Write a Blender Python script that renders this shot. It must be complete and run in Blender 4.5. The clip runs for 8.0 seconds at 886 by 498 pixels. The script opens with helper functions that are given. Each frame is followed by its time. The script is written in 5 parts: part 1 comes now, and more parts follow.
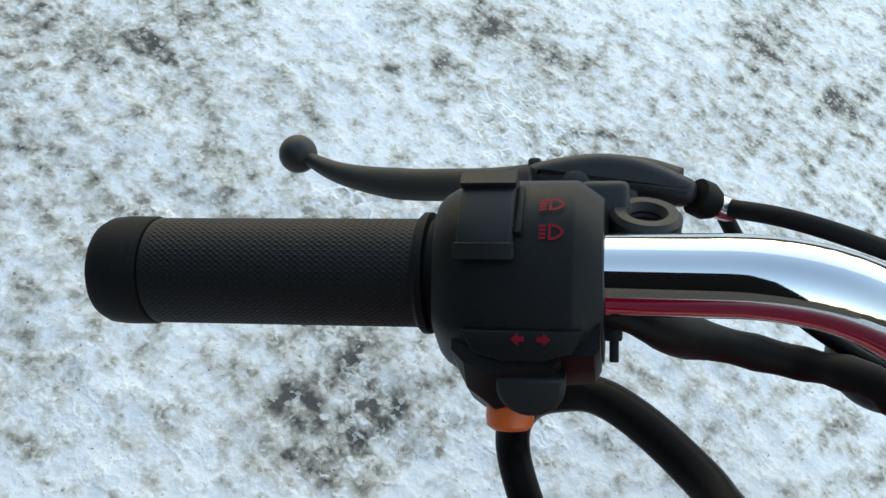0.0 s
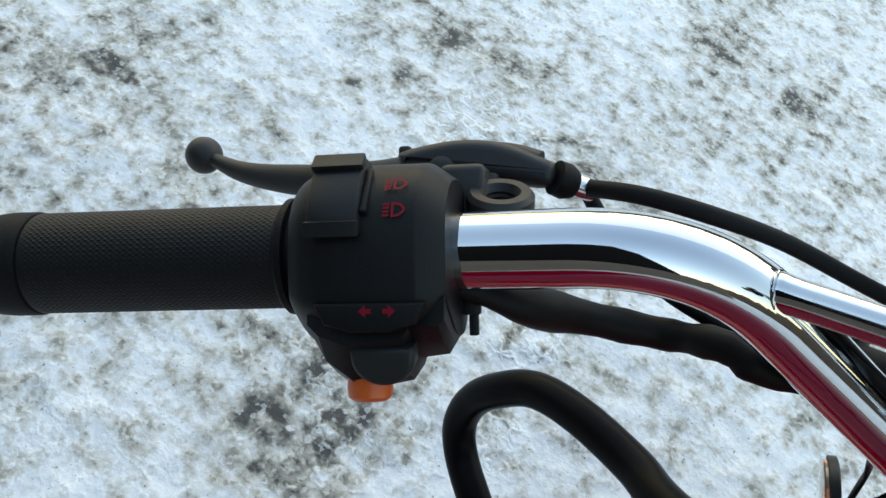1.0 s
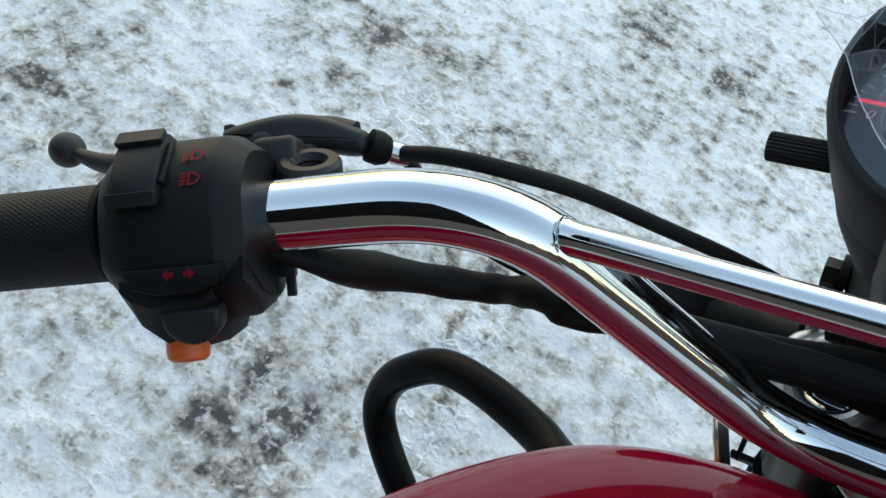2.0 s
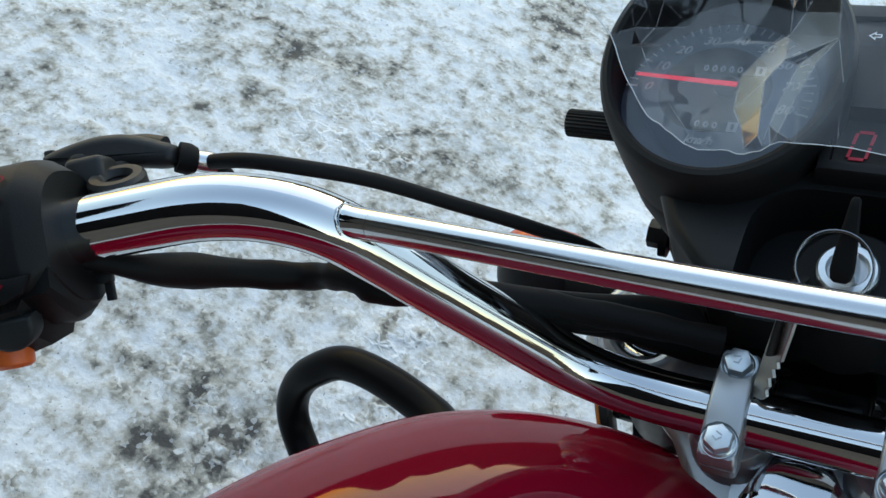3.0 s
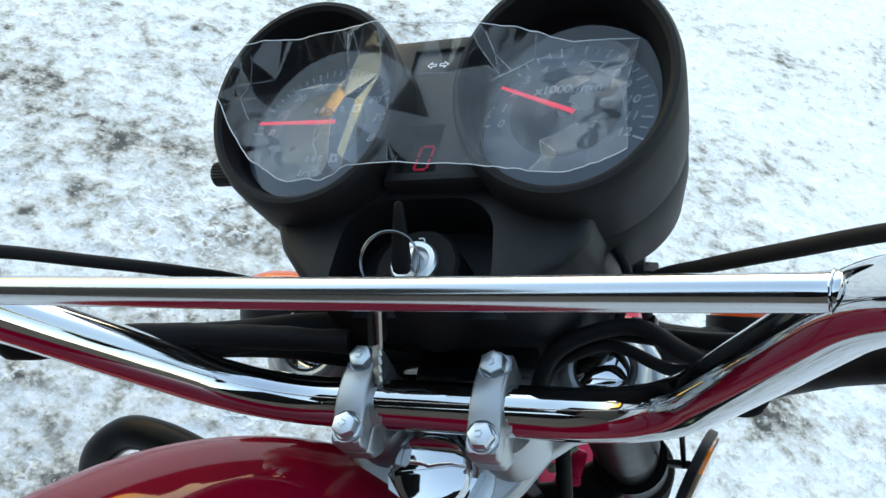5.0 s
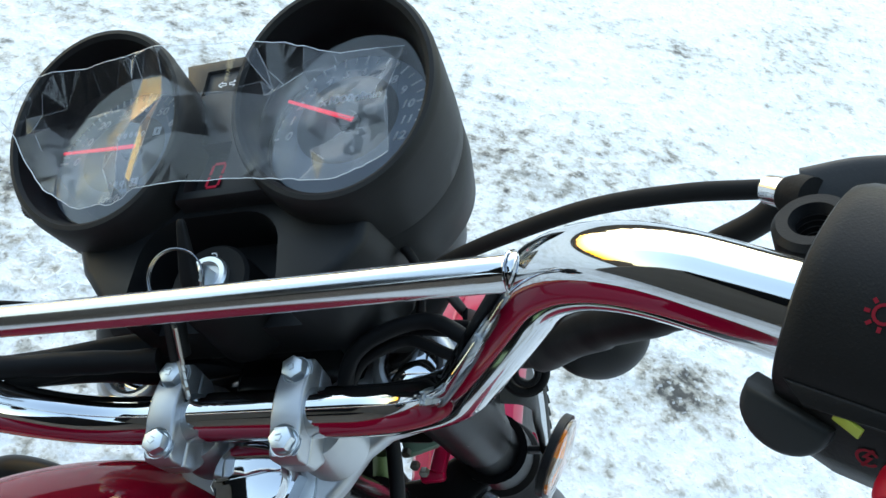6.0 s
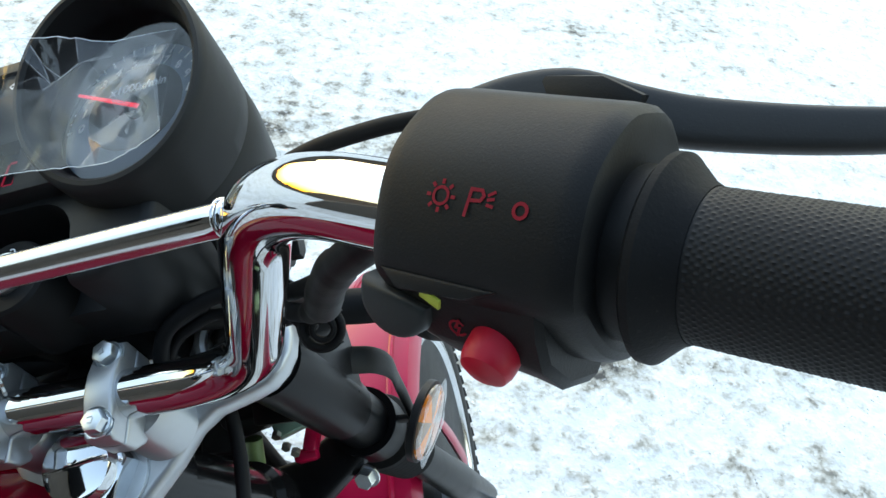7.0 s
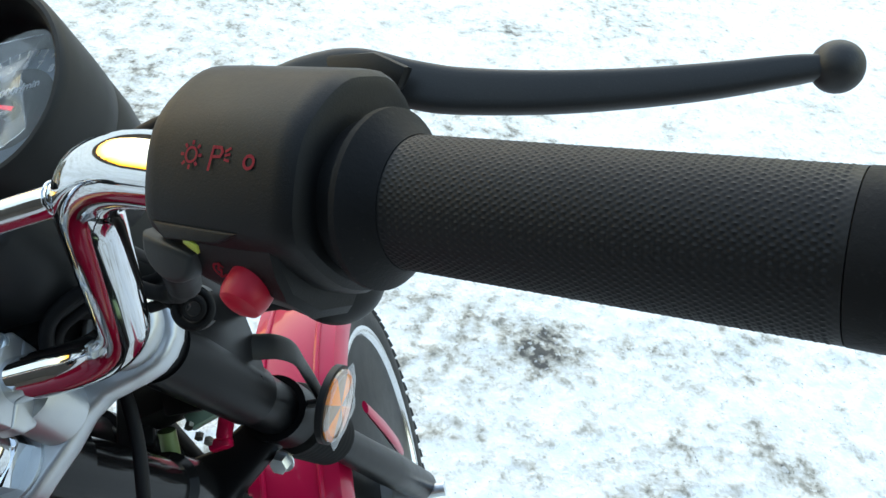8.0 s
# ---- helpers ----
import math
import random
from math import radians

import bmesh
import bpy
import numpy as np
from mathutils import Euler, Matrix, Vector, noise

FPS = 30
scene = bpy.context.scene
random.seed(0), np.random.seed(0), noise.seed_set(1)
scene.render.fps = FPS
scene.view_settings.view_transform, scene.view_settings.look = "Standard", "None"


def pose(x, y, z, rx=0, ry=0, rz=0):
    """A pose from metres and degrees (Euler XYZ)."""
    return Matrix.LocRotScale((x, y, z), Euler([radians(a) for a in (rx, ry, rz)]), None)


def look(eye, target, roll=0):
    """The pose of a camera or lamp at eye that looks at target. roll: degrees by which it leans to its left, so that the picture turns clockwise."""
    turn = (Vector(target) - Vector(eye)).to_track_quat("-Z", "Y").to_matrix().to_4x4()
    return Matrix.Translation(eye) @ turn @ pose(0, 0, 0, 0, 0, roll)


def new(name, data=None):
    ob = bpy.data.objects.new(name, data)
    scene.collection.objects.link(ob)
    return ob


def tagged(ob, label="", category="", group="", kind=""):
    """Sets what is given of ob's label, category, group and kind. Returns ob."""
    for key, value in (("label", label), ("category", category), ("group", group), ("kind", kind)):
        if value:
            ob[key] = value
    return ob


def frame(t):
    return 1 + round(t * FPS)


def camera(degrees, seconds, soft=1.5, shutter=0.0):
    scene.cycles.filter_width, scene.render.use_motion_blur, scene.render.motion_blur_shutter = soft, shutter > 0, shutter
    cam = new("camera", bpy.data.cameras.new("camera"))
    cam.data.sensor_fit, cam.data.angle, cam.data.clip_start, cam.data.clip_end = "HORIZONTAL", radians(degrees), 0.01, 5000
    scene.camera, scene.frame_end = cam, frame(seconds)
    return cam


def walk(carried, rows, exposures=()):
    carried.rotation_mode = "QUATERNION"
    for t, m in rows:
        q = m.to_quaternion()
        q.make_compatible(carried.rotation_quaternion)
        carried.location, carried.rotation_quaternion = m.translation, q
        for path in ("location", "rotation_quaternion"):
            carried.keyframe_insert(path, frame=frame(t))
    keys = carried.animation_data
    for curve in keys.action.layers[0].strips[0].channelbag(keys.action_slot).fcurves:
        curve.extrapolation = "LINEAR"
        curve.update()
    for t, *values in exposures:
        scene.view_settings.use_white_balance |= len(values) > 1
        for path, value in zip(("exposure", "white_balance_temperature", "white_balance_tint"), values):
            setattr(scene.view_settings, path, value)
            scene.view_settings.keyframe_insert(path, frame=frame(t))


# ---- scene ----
from mathutils.geometry import delaunay_2d_cdt
cam = camera(52.4, 8.0)
PATH = [
    (0, (-0.2377, -0.2437, 1.1721), (-0.4356, 0.3359, 0.3816), 24.69),
    (0.5, (-0.2224, -0.2405, 1.1772), (-0.4217, 0.3487, 0.3942), 24.15),
    (1, (-0.2032, -0.2359, 1.1855), (-0.3977, 0.3627, 0.4083), 23.54),
    (1.5, (-0.1821, -0.2320, 1.1948), (-0.3666, 0.3763, 0.4228), 23.09),
    (1.7, (-0.1721, -0.2301, 1.1987), (-0.3493, 0.3818, 0.4279), 22.92),
    (2.8, (-0.1139, -0.2224, 1.2249), (-0.2458, 0.4161, 0.4666), 20.27),
    (3, (-0.1035, -0.2253, 1.2351), (-0.2309, 0.4188, 0.4808), 19.46),
    (3.5, (-0.0769, -0.2311, 1.2579), (-0.1997, 0.4370, 0.5241), 17.69),
    (4, (-0.0495, -0.2292, 1.2688), (-0.1577, 0.4603, 0.5526), 16.62),
    (4.5, (-0.0213, -0.2298, 1.2789), (-0.1065, 0.4774, 0.5771), 16.12),
    (4.7, (-0.0084, -0.2298, 1.2822), (-0.0808, 0.4839, 0.5854), 15.71),
    (5.8, (0.0615, -0.2296, 1.3029), (0.0595, 0.5099, 0.6298), 14.20),
    (6, (0.0740, -0.2287, 1.3068), (0.0813, 0.5137, 0.6368), 13.62),
    (6.5, (0.1062, -0.2302, 1.3099), (0.1448, 0.5177, 0.6473), 12.03),
    (7, (0.1402, -0.2468, 1.3151), (0.2106, 0.5020, 0.6561), 10.62),
    (7.5, (0.1707, -0.2685, 1.3243), (0.2716, 0.4806, 0.6695), 9.96),
    (8, (0.1856, -0.2780, 1.3309), (0.2960, 0.4746, 0.6818), 9.70),
]
EXPOSURES = [(t, e, k, g) for t, e, k, g in ((0, 3.84, 7700, 18), (1.5, 3.76, 7700, 18), (3, 3.68, 7600, 18), (4.5, 3.95, 7600, 18), (6, 4.18, 7400, 18), (7, 4.28, 7700, 18), (8, 4.28, 7700, 18))]
walk(cam, [(t, look(eye, target, roll)) for t, eye, target, roll in PATH], EXPOSURES)

# ---- sky and sun: a clear evening sky, the sun low ahead and veiled ----
SUN_AZIMUTH, SUN_HEIGHT = -12.0, 3.0
world = bpy.data.worlds.new("evening_sky")
scene.world = world
world.use_nodes = True
wn = world.node_tree
sky = wn.nodes.new("ShaderNodeTexSky")
sky.sky_type = "NISHITA"
sky.sun_disc = False
sky.sun_elevation, sky.sun_rotation = radians(SUN_HEIGHT), radians(SUN_AZIMUTH)
sky.air_density, sky.dust_density, sky.ozone_density = 1.75, 0.22, 2.7
wn.nodes["Background"].inputs["Strength"].default_value = 0.15
wn.links.new(sky.outputs[0], wn.nodes["Background"].inputs["Color"])
sun = new("sun", bpy.data.lights.new("sun", "SUN"))
sun.data.energy, sun.data.angle, sun.data.color = 0.08, radians(120), (1.0, 0.98, 0.95)
_a, _h = radians(SUN_AZIMUTH), radians(SUN_HEIGHT)
sun.matrix_world = look((20 * math.sin(_a) * math.cos(_h), 20 * math.cos(_a) * math.cos(_h), 20 * math.sin(_h)), (0, 0, 0))


# ---- materials ----
def node(tree, kind, **inputs):
    n = tree.nodes.new(kind)
    for key, value in inputs.items():
        n.inputs[key.replace("_", " ")].default_value = value
    return n


def surface(name, colour, rough=0.5, metal=0.0, vary=0.12, scale=35.0, bump=0.1, fine=500.0, wear=0.0, coat=0.0, spec=0.5):
    """A plain procedural surface: cloudy colour and gloss, a fine grain, and dust where wear is given."""
    m = bpy.data.materials.new(name)
    m.use_nodes = True
    t = m.node_tree
    b = t.nodes["Principled BSDF"]
    co = t.nodes.new("ShaderNodeTexCoord")
    cloud = node(t, "ShaderNodeTexNoise", Scale=scale, Detail=5.0, Roughness=0.6)
    grain = node(t, "ShaderNodeTexNoise", Scale=fine, Detail=3.0, Roughness=0.6)
    for n in (cloud, grain):
        t.links.new(co.outputs["Object"], n.inputs["Vector"])
    mix = t.nodes.new("ShaderNodeMix")
    mix.data_type = "RGBA"
    mix.inputs[6].default_value = (*[c * (1 - vary) for c in colour], 1)
    mix.inputs[7].default_value = (*[min(1.0, c * (1 + vary)) for c in colour], 1)
    t.links.new(cloud.outputs["Fac"], mix.inputs[0])
    last = mix.outputs[2]
    if wear:
        dust = t.nodes.new("ShaderNodeMix")
        dust.data_type = "RGBA"
        dust.inputs[7].default_value = (0.32, 0.31, 0.29, 1)
        spots = node(t, "ShaderNodeMapRange", From_Min=0.6, From_Max=0.85, To_Min=0.0, To_Max=wear)
        t.links.new(grain.outputs["Fac"], spots.inputs["Value"])
        t.links.new(spots.outputs[0], dust.inputs[0])
        t.links.new(last, dust.inputs[6])
        last = dust.outputs[2]
    t.links.new(last, b.inputs["Base Color"])
    gloss = node(t, "ShaderNodeMapRange", To_Min=max(0.0, rough * 0.8), To_Max=min(1.0, rough * 1.2))
    t.links.new(cloud.outputs["Fac"], gloss.inputs["Value"])
    t.links.new(gloss.outputs[0], b.inputs["Roughness"])
    b.inputs["Metallic"].default_value = metal
    b.inputs["Specular IOR Level"].default_value = spec
    b.inputs["Coat Weight"].default_value = coat
    b.inputs["Coat Roughness"].default_value = 0.04
    if bump:
        bm_ = node(t, "ShaderNodeBump", Strength=bump, Distance=0.0004)
        t.links.new(grain.outputs["Fac"], bm_.inputs["Height"])
        t.links.new(bm_.outputs[0], b.inputs["Normal"])
    return m


CHROME = surface("chrome", (0.62, 0.64, 0.66), 0.045, 1.0, 0.03, 20, 0.008, 250)
BRUSHED = surface("brushed_chrome", (0.62, 0.64, 0.66), 0.15, 1.0, 0.04, 20, 0.02, 400)
ALLOY = surface("cast_alloy", (0.46, 0.48, 0.50), 0.36, 0.75, 0.08, 60, 0.08, 900)
STEEL = surface("zinc_steel", (0.70, 0.75, 0.78), 0.36, 1.0, 0.1, 120, 0.08, 900)
PLASTIC = surface("black_plastic", (0.0122, 0.0128, 0.0135), 0.45, 0, 0.15, 40, 0.12, 1500, wear=0.04, spec=0.25)
CUP = surface("matt_black_plastic", (0.0105, 0.0112, 0.0115), 0.55, 0, 0.15, 40, 0.1, 1500, wear=0.03, spec=0.3)
SATIN = surface("satin_black", (0.0058, 0.006, 0.0064), 0.48, 0, 0.15, 40, 0.2, 1800, wear=0.04, spec=0.2)
LEVERBLACK = surface("dusty_black_paint", (0.016, 0.0162, 0.0165), 0.5, 0, 0.15, 40, 0.15, 1500, wear=0.06, spec=0.4)
BORE = surface("dull_black_moulding", (0.009, 0.0094, 0.0098), 0.6, 0, 0.15, 60, 0.08, 1500, spec=0.15)
GLOSSBLACK = surface("gloss_black_paint", (0.008, 0.008, 0.0086), 0.14, 0, 0.2, 30, 0.03, 300, spec=0.12)
RUBBER = surface("rubber", (0.007, 0.007, 0.0075), 0.6, 0, 0.2, 60, 0.3, 900, wear=0.04, spec=0.13)
HOSE = surface("cable_sheath", (0.009, 0.009, 0.0095), 0.55, 0, 0.2, 60, 0.12, 700, spec=0.12)
RED = surface("red_paint", (0.215, 0.003, 0.016), 0.45, 0.0, 0.08, 15, 0.01, 900, coat=0.62, spec=0.0)
FENDER = surface("red_plastic", (0.46, 0.005, 0.045), 0.35, 0.0, 0.08, 15, 0.01, 900, coat=0.4, spec=0.2)
ORANGE = surface("orange_plastic", (0.72, 0.12, 0.02), 0.4, 0, 0.1, 80, 0.1, 900)
REDBUTTON = surface("red_button_plastic", (0.42, 0.006, 0.022), 0.4, 0, 0.1, 80, 0.1, 900, spec=0.25)
REDINK = surface("red_marking", (0.21, 0.006, 0.016), 0.6, 0, 0.15, 300, 0.0, spec=0.15)
GREYKNOB = surface("grey_green_plastic", (0.018, 0.021, 0.022), 0.5, 0, 0.1, 80, 0.1, 900, spec=0.25)
YELLOW = surface("yellow_marking", (0.36, 0.42, 0.05), 0.5, 0, 0.1, 80, 0.0)
WHITE = surface("white_marking", (0.90, 0.91, 0.92), 0.5, 0, 0.08, 200, 0.0)
DIAL = surface("dial_face", (0.15, 0.19, 0.25), 0.5, 0, 0.15, 60, 0.05, 800)
DIALDARK = surface("dial_centre", (0.013, 0.016, 0.020), 0.5, 0, 0.15, 60, 0.05, 800)
LENS = surface("amber_lens", (0.85, 0.24, 0.03), 0.12, 0, 0.12, 120, 0.3, 500, coat=0.7)
# the same amber lens with facet shade put into its colour
LENSDARK = surface("amber_lens_shaded_facet", (0.30, 0.20, 0.13), 0.15, 0, 0.12, 120, 0.3, 500, coat=0.7)
SIGNAL = surface("signal_lens", (0.72, 0.09, 0.015), 0.2, 0, 0.12, 120, 0.1, 500, coat=0.25)
BRASS = surface("nickel_key", (0.56, 0.54, 0.49), 0.36, 1.0, 0.15, 200, 0.2, 900)
GREEN = surface("green_sleeve", (0.16, 0.24, 0.09), 0.45, 0, 0.15, 80, 0.1, 600)
PALEGREEN = surface("pale_green_plastic", (0.22, 0.38, 0.30), 0.4, 0, 0.1, 80, 0.1, 600)
FILMEDGE = surface("film_bright_edge", (0.75, 0.78, 0.8), 0.2, 0, 0.1, 80, 0.0)
RIM = surface("polished_rim", (0.66, 0.68, 0.70), 0.2, 1.0, 0.08, 40, 0.05, 500)
KEYRING = surface("key_ring_steel", (0.3, 0.31, 0.32), 0.2, 1.0, 0.1, 80, 0.05, 600)
FORKBLACK = surface("fork_black_paint", (0.006, 0.006, 0.0065), 0.3, 0, 0.2, 40, 0.1, 700, wear=0.02, spec=0.04)
SPOKES = surface("dark_cast_spokes", (0.03, 0.031, 0.033), 0.4, 0.4, 0.1, 40, 0.1, 500)
TYRE = surface("tyre_rubber", (0.022, 0.022, 0.023), 0.75, 0, 0.25, 40, 0.4, 500, wear=0.25)
ENGINE = surface("engine_black", (0.010, 0.010, 0.010), 0.35, 0, 0.25, 40, 0.3, 300, wear=0.02, spec=0.05)
# black and brown for the unseen screens that the chrome mirrors
SCREENBLACK = surface("screen_black", (0.0025, 0.0026, 0.0034), 0.8, 0, 0.3, 4, 0.3, 60, spec=0.05)
SCREENBROWN = surface("screen_brown", (0.095, 0.084, 0.077), 0.85, 0, 0.25, 1.5, 0.4, 60, spec=0.1)
TREES = surface("far_bare_woods", (0.05, 0.042, 0.036), 0.95, 0, 0.5, 0.6, 0.0)

# needle and digit give a little light of their own
NEEDLE = surface("red_needle", (0.75, 0.02, 0.06), 0.4, 0, 0.05, 80, 0.0)
NEEDLE.node_tree.nodes["Principled BSDF"].inputs["Emission Color"].default_value = (0.9, 0.03, 0.08, 1)
NEEDLE.node_tree.nodes["Principled BSDF"].inputs["Emission Strength"].default_value = 0.05
DIGIT = surface("led_digit", (0.5, 0.02, 0.05), 0.4, 0, 0.05, 80, 0.0)
DIGIT.node_tree.nodes["Principled BSDF"].inputs["Emission Color"].default_value = (0.9, 0.05, 0.12, 1)
DIGIT.node_tree.nodes["Principled BSDF"].inputs["Emission Strength"].default_value = 0.006


GRIP = surface("grip_rubber", (0.007, 0.0072, 0.0078), 0.5, 0, 0.15, 50, 0.1, 1400, wear=0.04, spec=0.22)


def clear_film():
    """Thin clear plastic: mostly see-through, glossy, with pale glints painted along its creases."""
    m = bpy.data.materials.new("clear_film")
    m.use_nodes = True
    t = m.node_tree
    t.nodes.remove(t.nodes["Principled BSDF"])
    out = t.nodes["Material Output"]
    see = t.nodes.new("ShaderNodeBsdfTransparent")
    see.inputs[0].default_value = (0.97, 0.98, 0.985, 1)
    shine = node(t, "ShaderNodeBsdfGlossy", Roughness=0.09)
    painted_haze = node(t, "ShaderNodeBsdfDiffuse", Color=(0.8, 0.82, 0.84, 1))
    co = t.nodes.new("ShaderNodeTexCoord")
    wave = node(t, "ShaderNodeTexNoise", Scale=60.0, Detail=2.0, Roughness=0.5, Distortion=0.8)
    t.links.new(co.outputs["Object"], wave.inputs["Vector"])
    crease = node(t, "ShaderNodeBump", Strength=0.12, Distance=0.002)
    facing = t.nodes.new("ShaderNodeLayerWeight")
    t.links.new(crease.outputs[0], facing.inputs["Normal"])
    fres = node(t, "ShaderNodeMath")
    fres.operation = "POWER"
    fres.inputs[1].default_value = 5.0
    t.links.new(facing.outputs["Facing"], fres.inputs[0])
    t.links.new(crease.outputs[0], shine.inputs["Normal"])
    gain = node(t, "ShaderNodeMath")
    gain.operation = "MULTIPLY_ADD"
    gain.inputs[1].default_value, gain.inputs[2].default_value = 0.9, 0.07
    t.links.new(fres.outputs[0], gain.inputs[0])
    # where several layers lie together, each of them mirrors
    layers = t.nodes.new("ShaderNodeAttribute")
    layers.attribute_name = "pleat"
    more = node(t, "ShaderNodeMath")
    more.operation = "MULTIPLY_ADD"
    more.use_clamp = True
    more.inputs[1].default_value = 0.10
    t.links.new(layers.outputs["Fac"], more.inputs[0])
    t.links.new(gain.outputs[0], more.inputs[2])
    a = t.nodes.new("ShaderNodeMixShader")
    t.links.new(more.outputs[0], a.inputs[0])
    t.links.new(see.outputs[0], a.inputs[1])
    t.links.new(shine.outputs[0], a.inputs[2])
    # bright glints along fold crests, painted in as pale diffuse colour
    fold = t.nodes.new("ShaderNodeAttribute")
    fold.attribute_name = "fold"
    thread = node(t, "ShaderNodeMapRange", From_Min=0.0, From_Max=1.0, To_Min=0.01, To_Max=0.5)
    t.links.new(fold.outputs["Fac"], thread.inputs["Value"])
    # loose patches a few millimetres wide get painted sky reflection, clinging ones none
    loose = node(t, "ShaderNodeTexNoise", Scale=85.0, Detail=3.0, Roughness=0.5, Distortion=0.9)
    t.links.new(co.outputs["Object"], loose.inputs["Vector"])
    veil = node(t, "ShaderNodeMapRange", From_Min=0.47, From_Max=0.482, To_Min=0.0, To_Max=0.17)
    t.links.new(loose.outputs["Fac"], veil.inputs["Value"])
    where = t.nodes.new("ShaderNodeAttribute")
    where.attribute_name = "loose"
    both = node(t, "ShaderNodeMath")
    both.operation = "MULTIPLY_ADD"
    t.links.new(veil.outputs[0], both.inputs[0])
    t.links.new(where.outputs["Fac"], both.inputs[1])
    t.links.new(thread.outputs[0], both.inputs[2])
    stack_ = node(t, "ShaderNodeMath")
    stack_.operation = "MULTIPLY_ADD"
    stack_.inputs[1].default_value = 0.10
    t.links.new(layers.outputs["Fac"], stack_.inputs[0])
    t.links.new(both.outputs[0], stack_.inputs[2])
    # the rims of the loose patches stand up a little
    swell = node(t, "ShaderNodeMath")
    swell.operation = "MULTIPLY_ADD"
    swell.inputs[1].default_value = 3.0
    t.links.new(both.outputs[0], swell.inputs[0])
    t.links.new(wave.outputs["Fac"], swell.inputs[2])
    t.links.new(swell.outputs[0], crease.inputs["Height"])
    c = t.nodes.new("ShaderNodeMixShader")
    t.links.new(stack_.outputs[0], c.inputs[0])
    t.links.new(a.outputs[0], c.inputs[1])
    t.links.new(painted_haze.outputs[0], c.inputs[2])
    t.links.new(c.outputs[0], out.inputs["Surface"])
    return m


FILM = clear_film()


def clear_glass():
    """A flat clear cover that mirrors a little of the sky."""
    m = bpy.data.materials.new("clear_cover")
    m.use_nodes = True
    t = m.node_tree
    t.nodes.remove(t.nodes["Principled BSDF"])
    see = t.nodes.new("ShaderNodeBsdfTransparent")
    shine = node(t, "ShaderNodeBsdfGlossy", Roughness=0.05)
    fres = node(t, "ShaderNodeFresnel", IOR=1.58)
    # both faces of the sheet mirror
    twice = node(t, "ShaderNodeMath")
    twice.operation = "MULTIPLY"
    twice.use_clamp = True
    twice.inputs[1].default_value = 1.35
    t.links.new(fres.outputs[0], twice.inputs[0])
    mix = t.nodes.new("ShaderNodeMixShader")
    t.links.new(twice.outputs[0], mix.inputs[0])
    t.links.new(see.outputs[0], mix.inputs[1])
    t.links.new(shine.outputs[0], mix.inputs[2])
    t.links.new(mix.outputs[0], t.nodes["Material Output"].inputs["Surface"])
    return m


COVER = clear_glass()

# ---- frames of reference, in millimetres ----
MM = Matrix.Diagonal((0.001, 0.001, 0.001, 1))


def axes(origin, x, y, z):
    m = Matrix((x, y, z)).transposed().to_4x4()
    m.translation = origin
    return m


# the handlebar: x to the right along the bar, z up from the clamps
BAR = axes((0.00628, -0.00016, 0.98849), (0.8978, -0.0229, 0.4398), (-0.1185, 0.9493, 0.2913), (-0.4241, -0.3136, 0.8496)) @ MM
# the fork: z along the steering axis
_z = Vector((0.114, -0.165, 1)).normalized()
_y = (Vector((0, 1, 0)) - _z * _z.y).normalized()
FORK = BAR @ axes((-8, 0, 0), _y.cross(_z), _y, _z)
# the clamps that hold the bar
_z = Vector((0.037, 0, 1)).normalized()
CLAMP = BAR @ axes((-7.7, 0, 0), Vector((0, 1, 0)).cross(_z), (0, 1, 0), _z)
# the two grips: x along the grip to the right, z up out of the switch box
GRIP_L = BAR @ axes((-225.9, -47.8, 135.5), (0.8686, 0.4766, -0.1355), (-0.3367, 0.7684, 0.5442), (0.3635, -0.4271, 0.8279))
GRIP_R = BAR @ axes((198.7, -32.8, 131.3), (0.8686, -0.4766, 0.1355), (0.3704, 0.8062, 0.4613), (-0.3291, -0.3505, 0.8769))
# the body of the machine: leaning on its side stand, bars turned to the left
BODY = Matrix.Translation((0.017, -0.003, 0.94)) @ pose(0, 0, 0, 0, -7.4, -28.6) @ MM
WORLD = MM


# ---- mesh tools; all lengths in millimetres ----
def V(*p):
    return Vector(p)


def sharpened(me, angle):
    for p in me.polygons:
        p.use_smooth = True
    me.set_sharp_from_angle(angle=radians(angle))


def part(name, bm, material, parent, label="", frame_m=BAR, angle=38, kind=""):
    """Links a bmesh as one mesh object under a thing or a part."""
    bm.transform(frame_m)
    if frame_m.determinant() < 0:
        bmesh.ops.reverse_faces(bm, faces=bm.faces)
    me = bpy.data.meshes.new(name)
    bm.to_mesh(me)
    bm.free()
    sharpened(me, angle)
    me.materials.append(material)
    ob = new(name, me)
    if parent is not None:
        ob.parent = parent
        base = parent
        while base.parent:
            base = base.parent
        if parent.type == "EMPTY":
            ob.matrix_parent_inverse = Matrix.Translation(-parent.location)
    if label or kind:
        tagged(ob, label=label, kind=kind)
    return ob


def join(*bms):
    out = bms[0]
    for b in bms[1:]:
        me = bpy.data.meshes.new("tmp")
        b.to_mesh(me)
        out.from_mesh(me)
        b.free()
        bpy.data.meshes.remove(me)
    return out


def moved(bm, m):
    bm.transform(m)
    return bm


def rot(axis, degrees):
    return Matrix.Rotation(radians(degrees), 4, axis)


def at(x, y, z):
    return Matrix.Translation((x, y, z))


def toward(origin, direction, up=(0, 0, 1)):
    """Frame at origin whose z points along direction."""
    q = Vector(direction).to_track_quat("Z", "Y")
    return Matrix.Translation(origin) @ q.to_matrix().to_4x4()


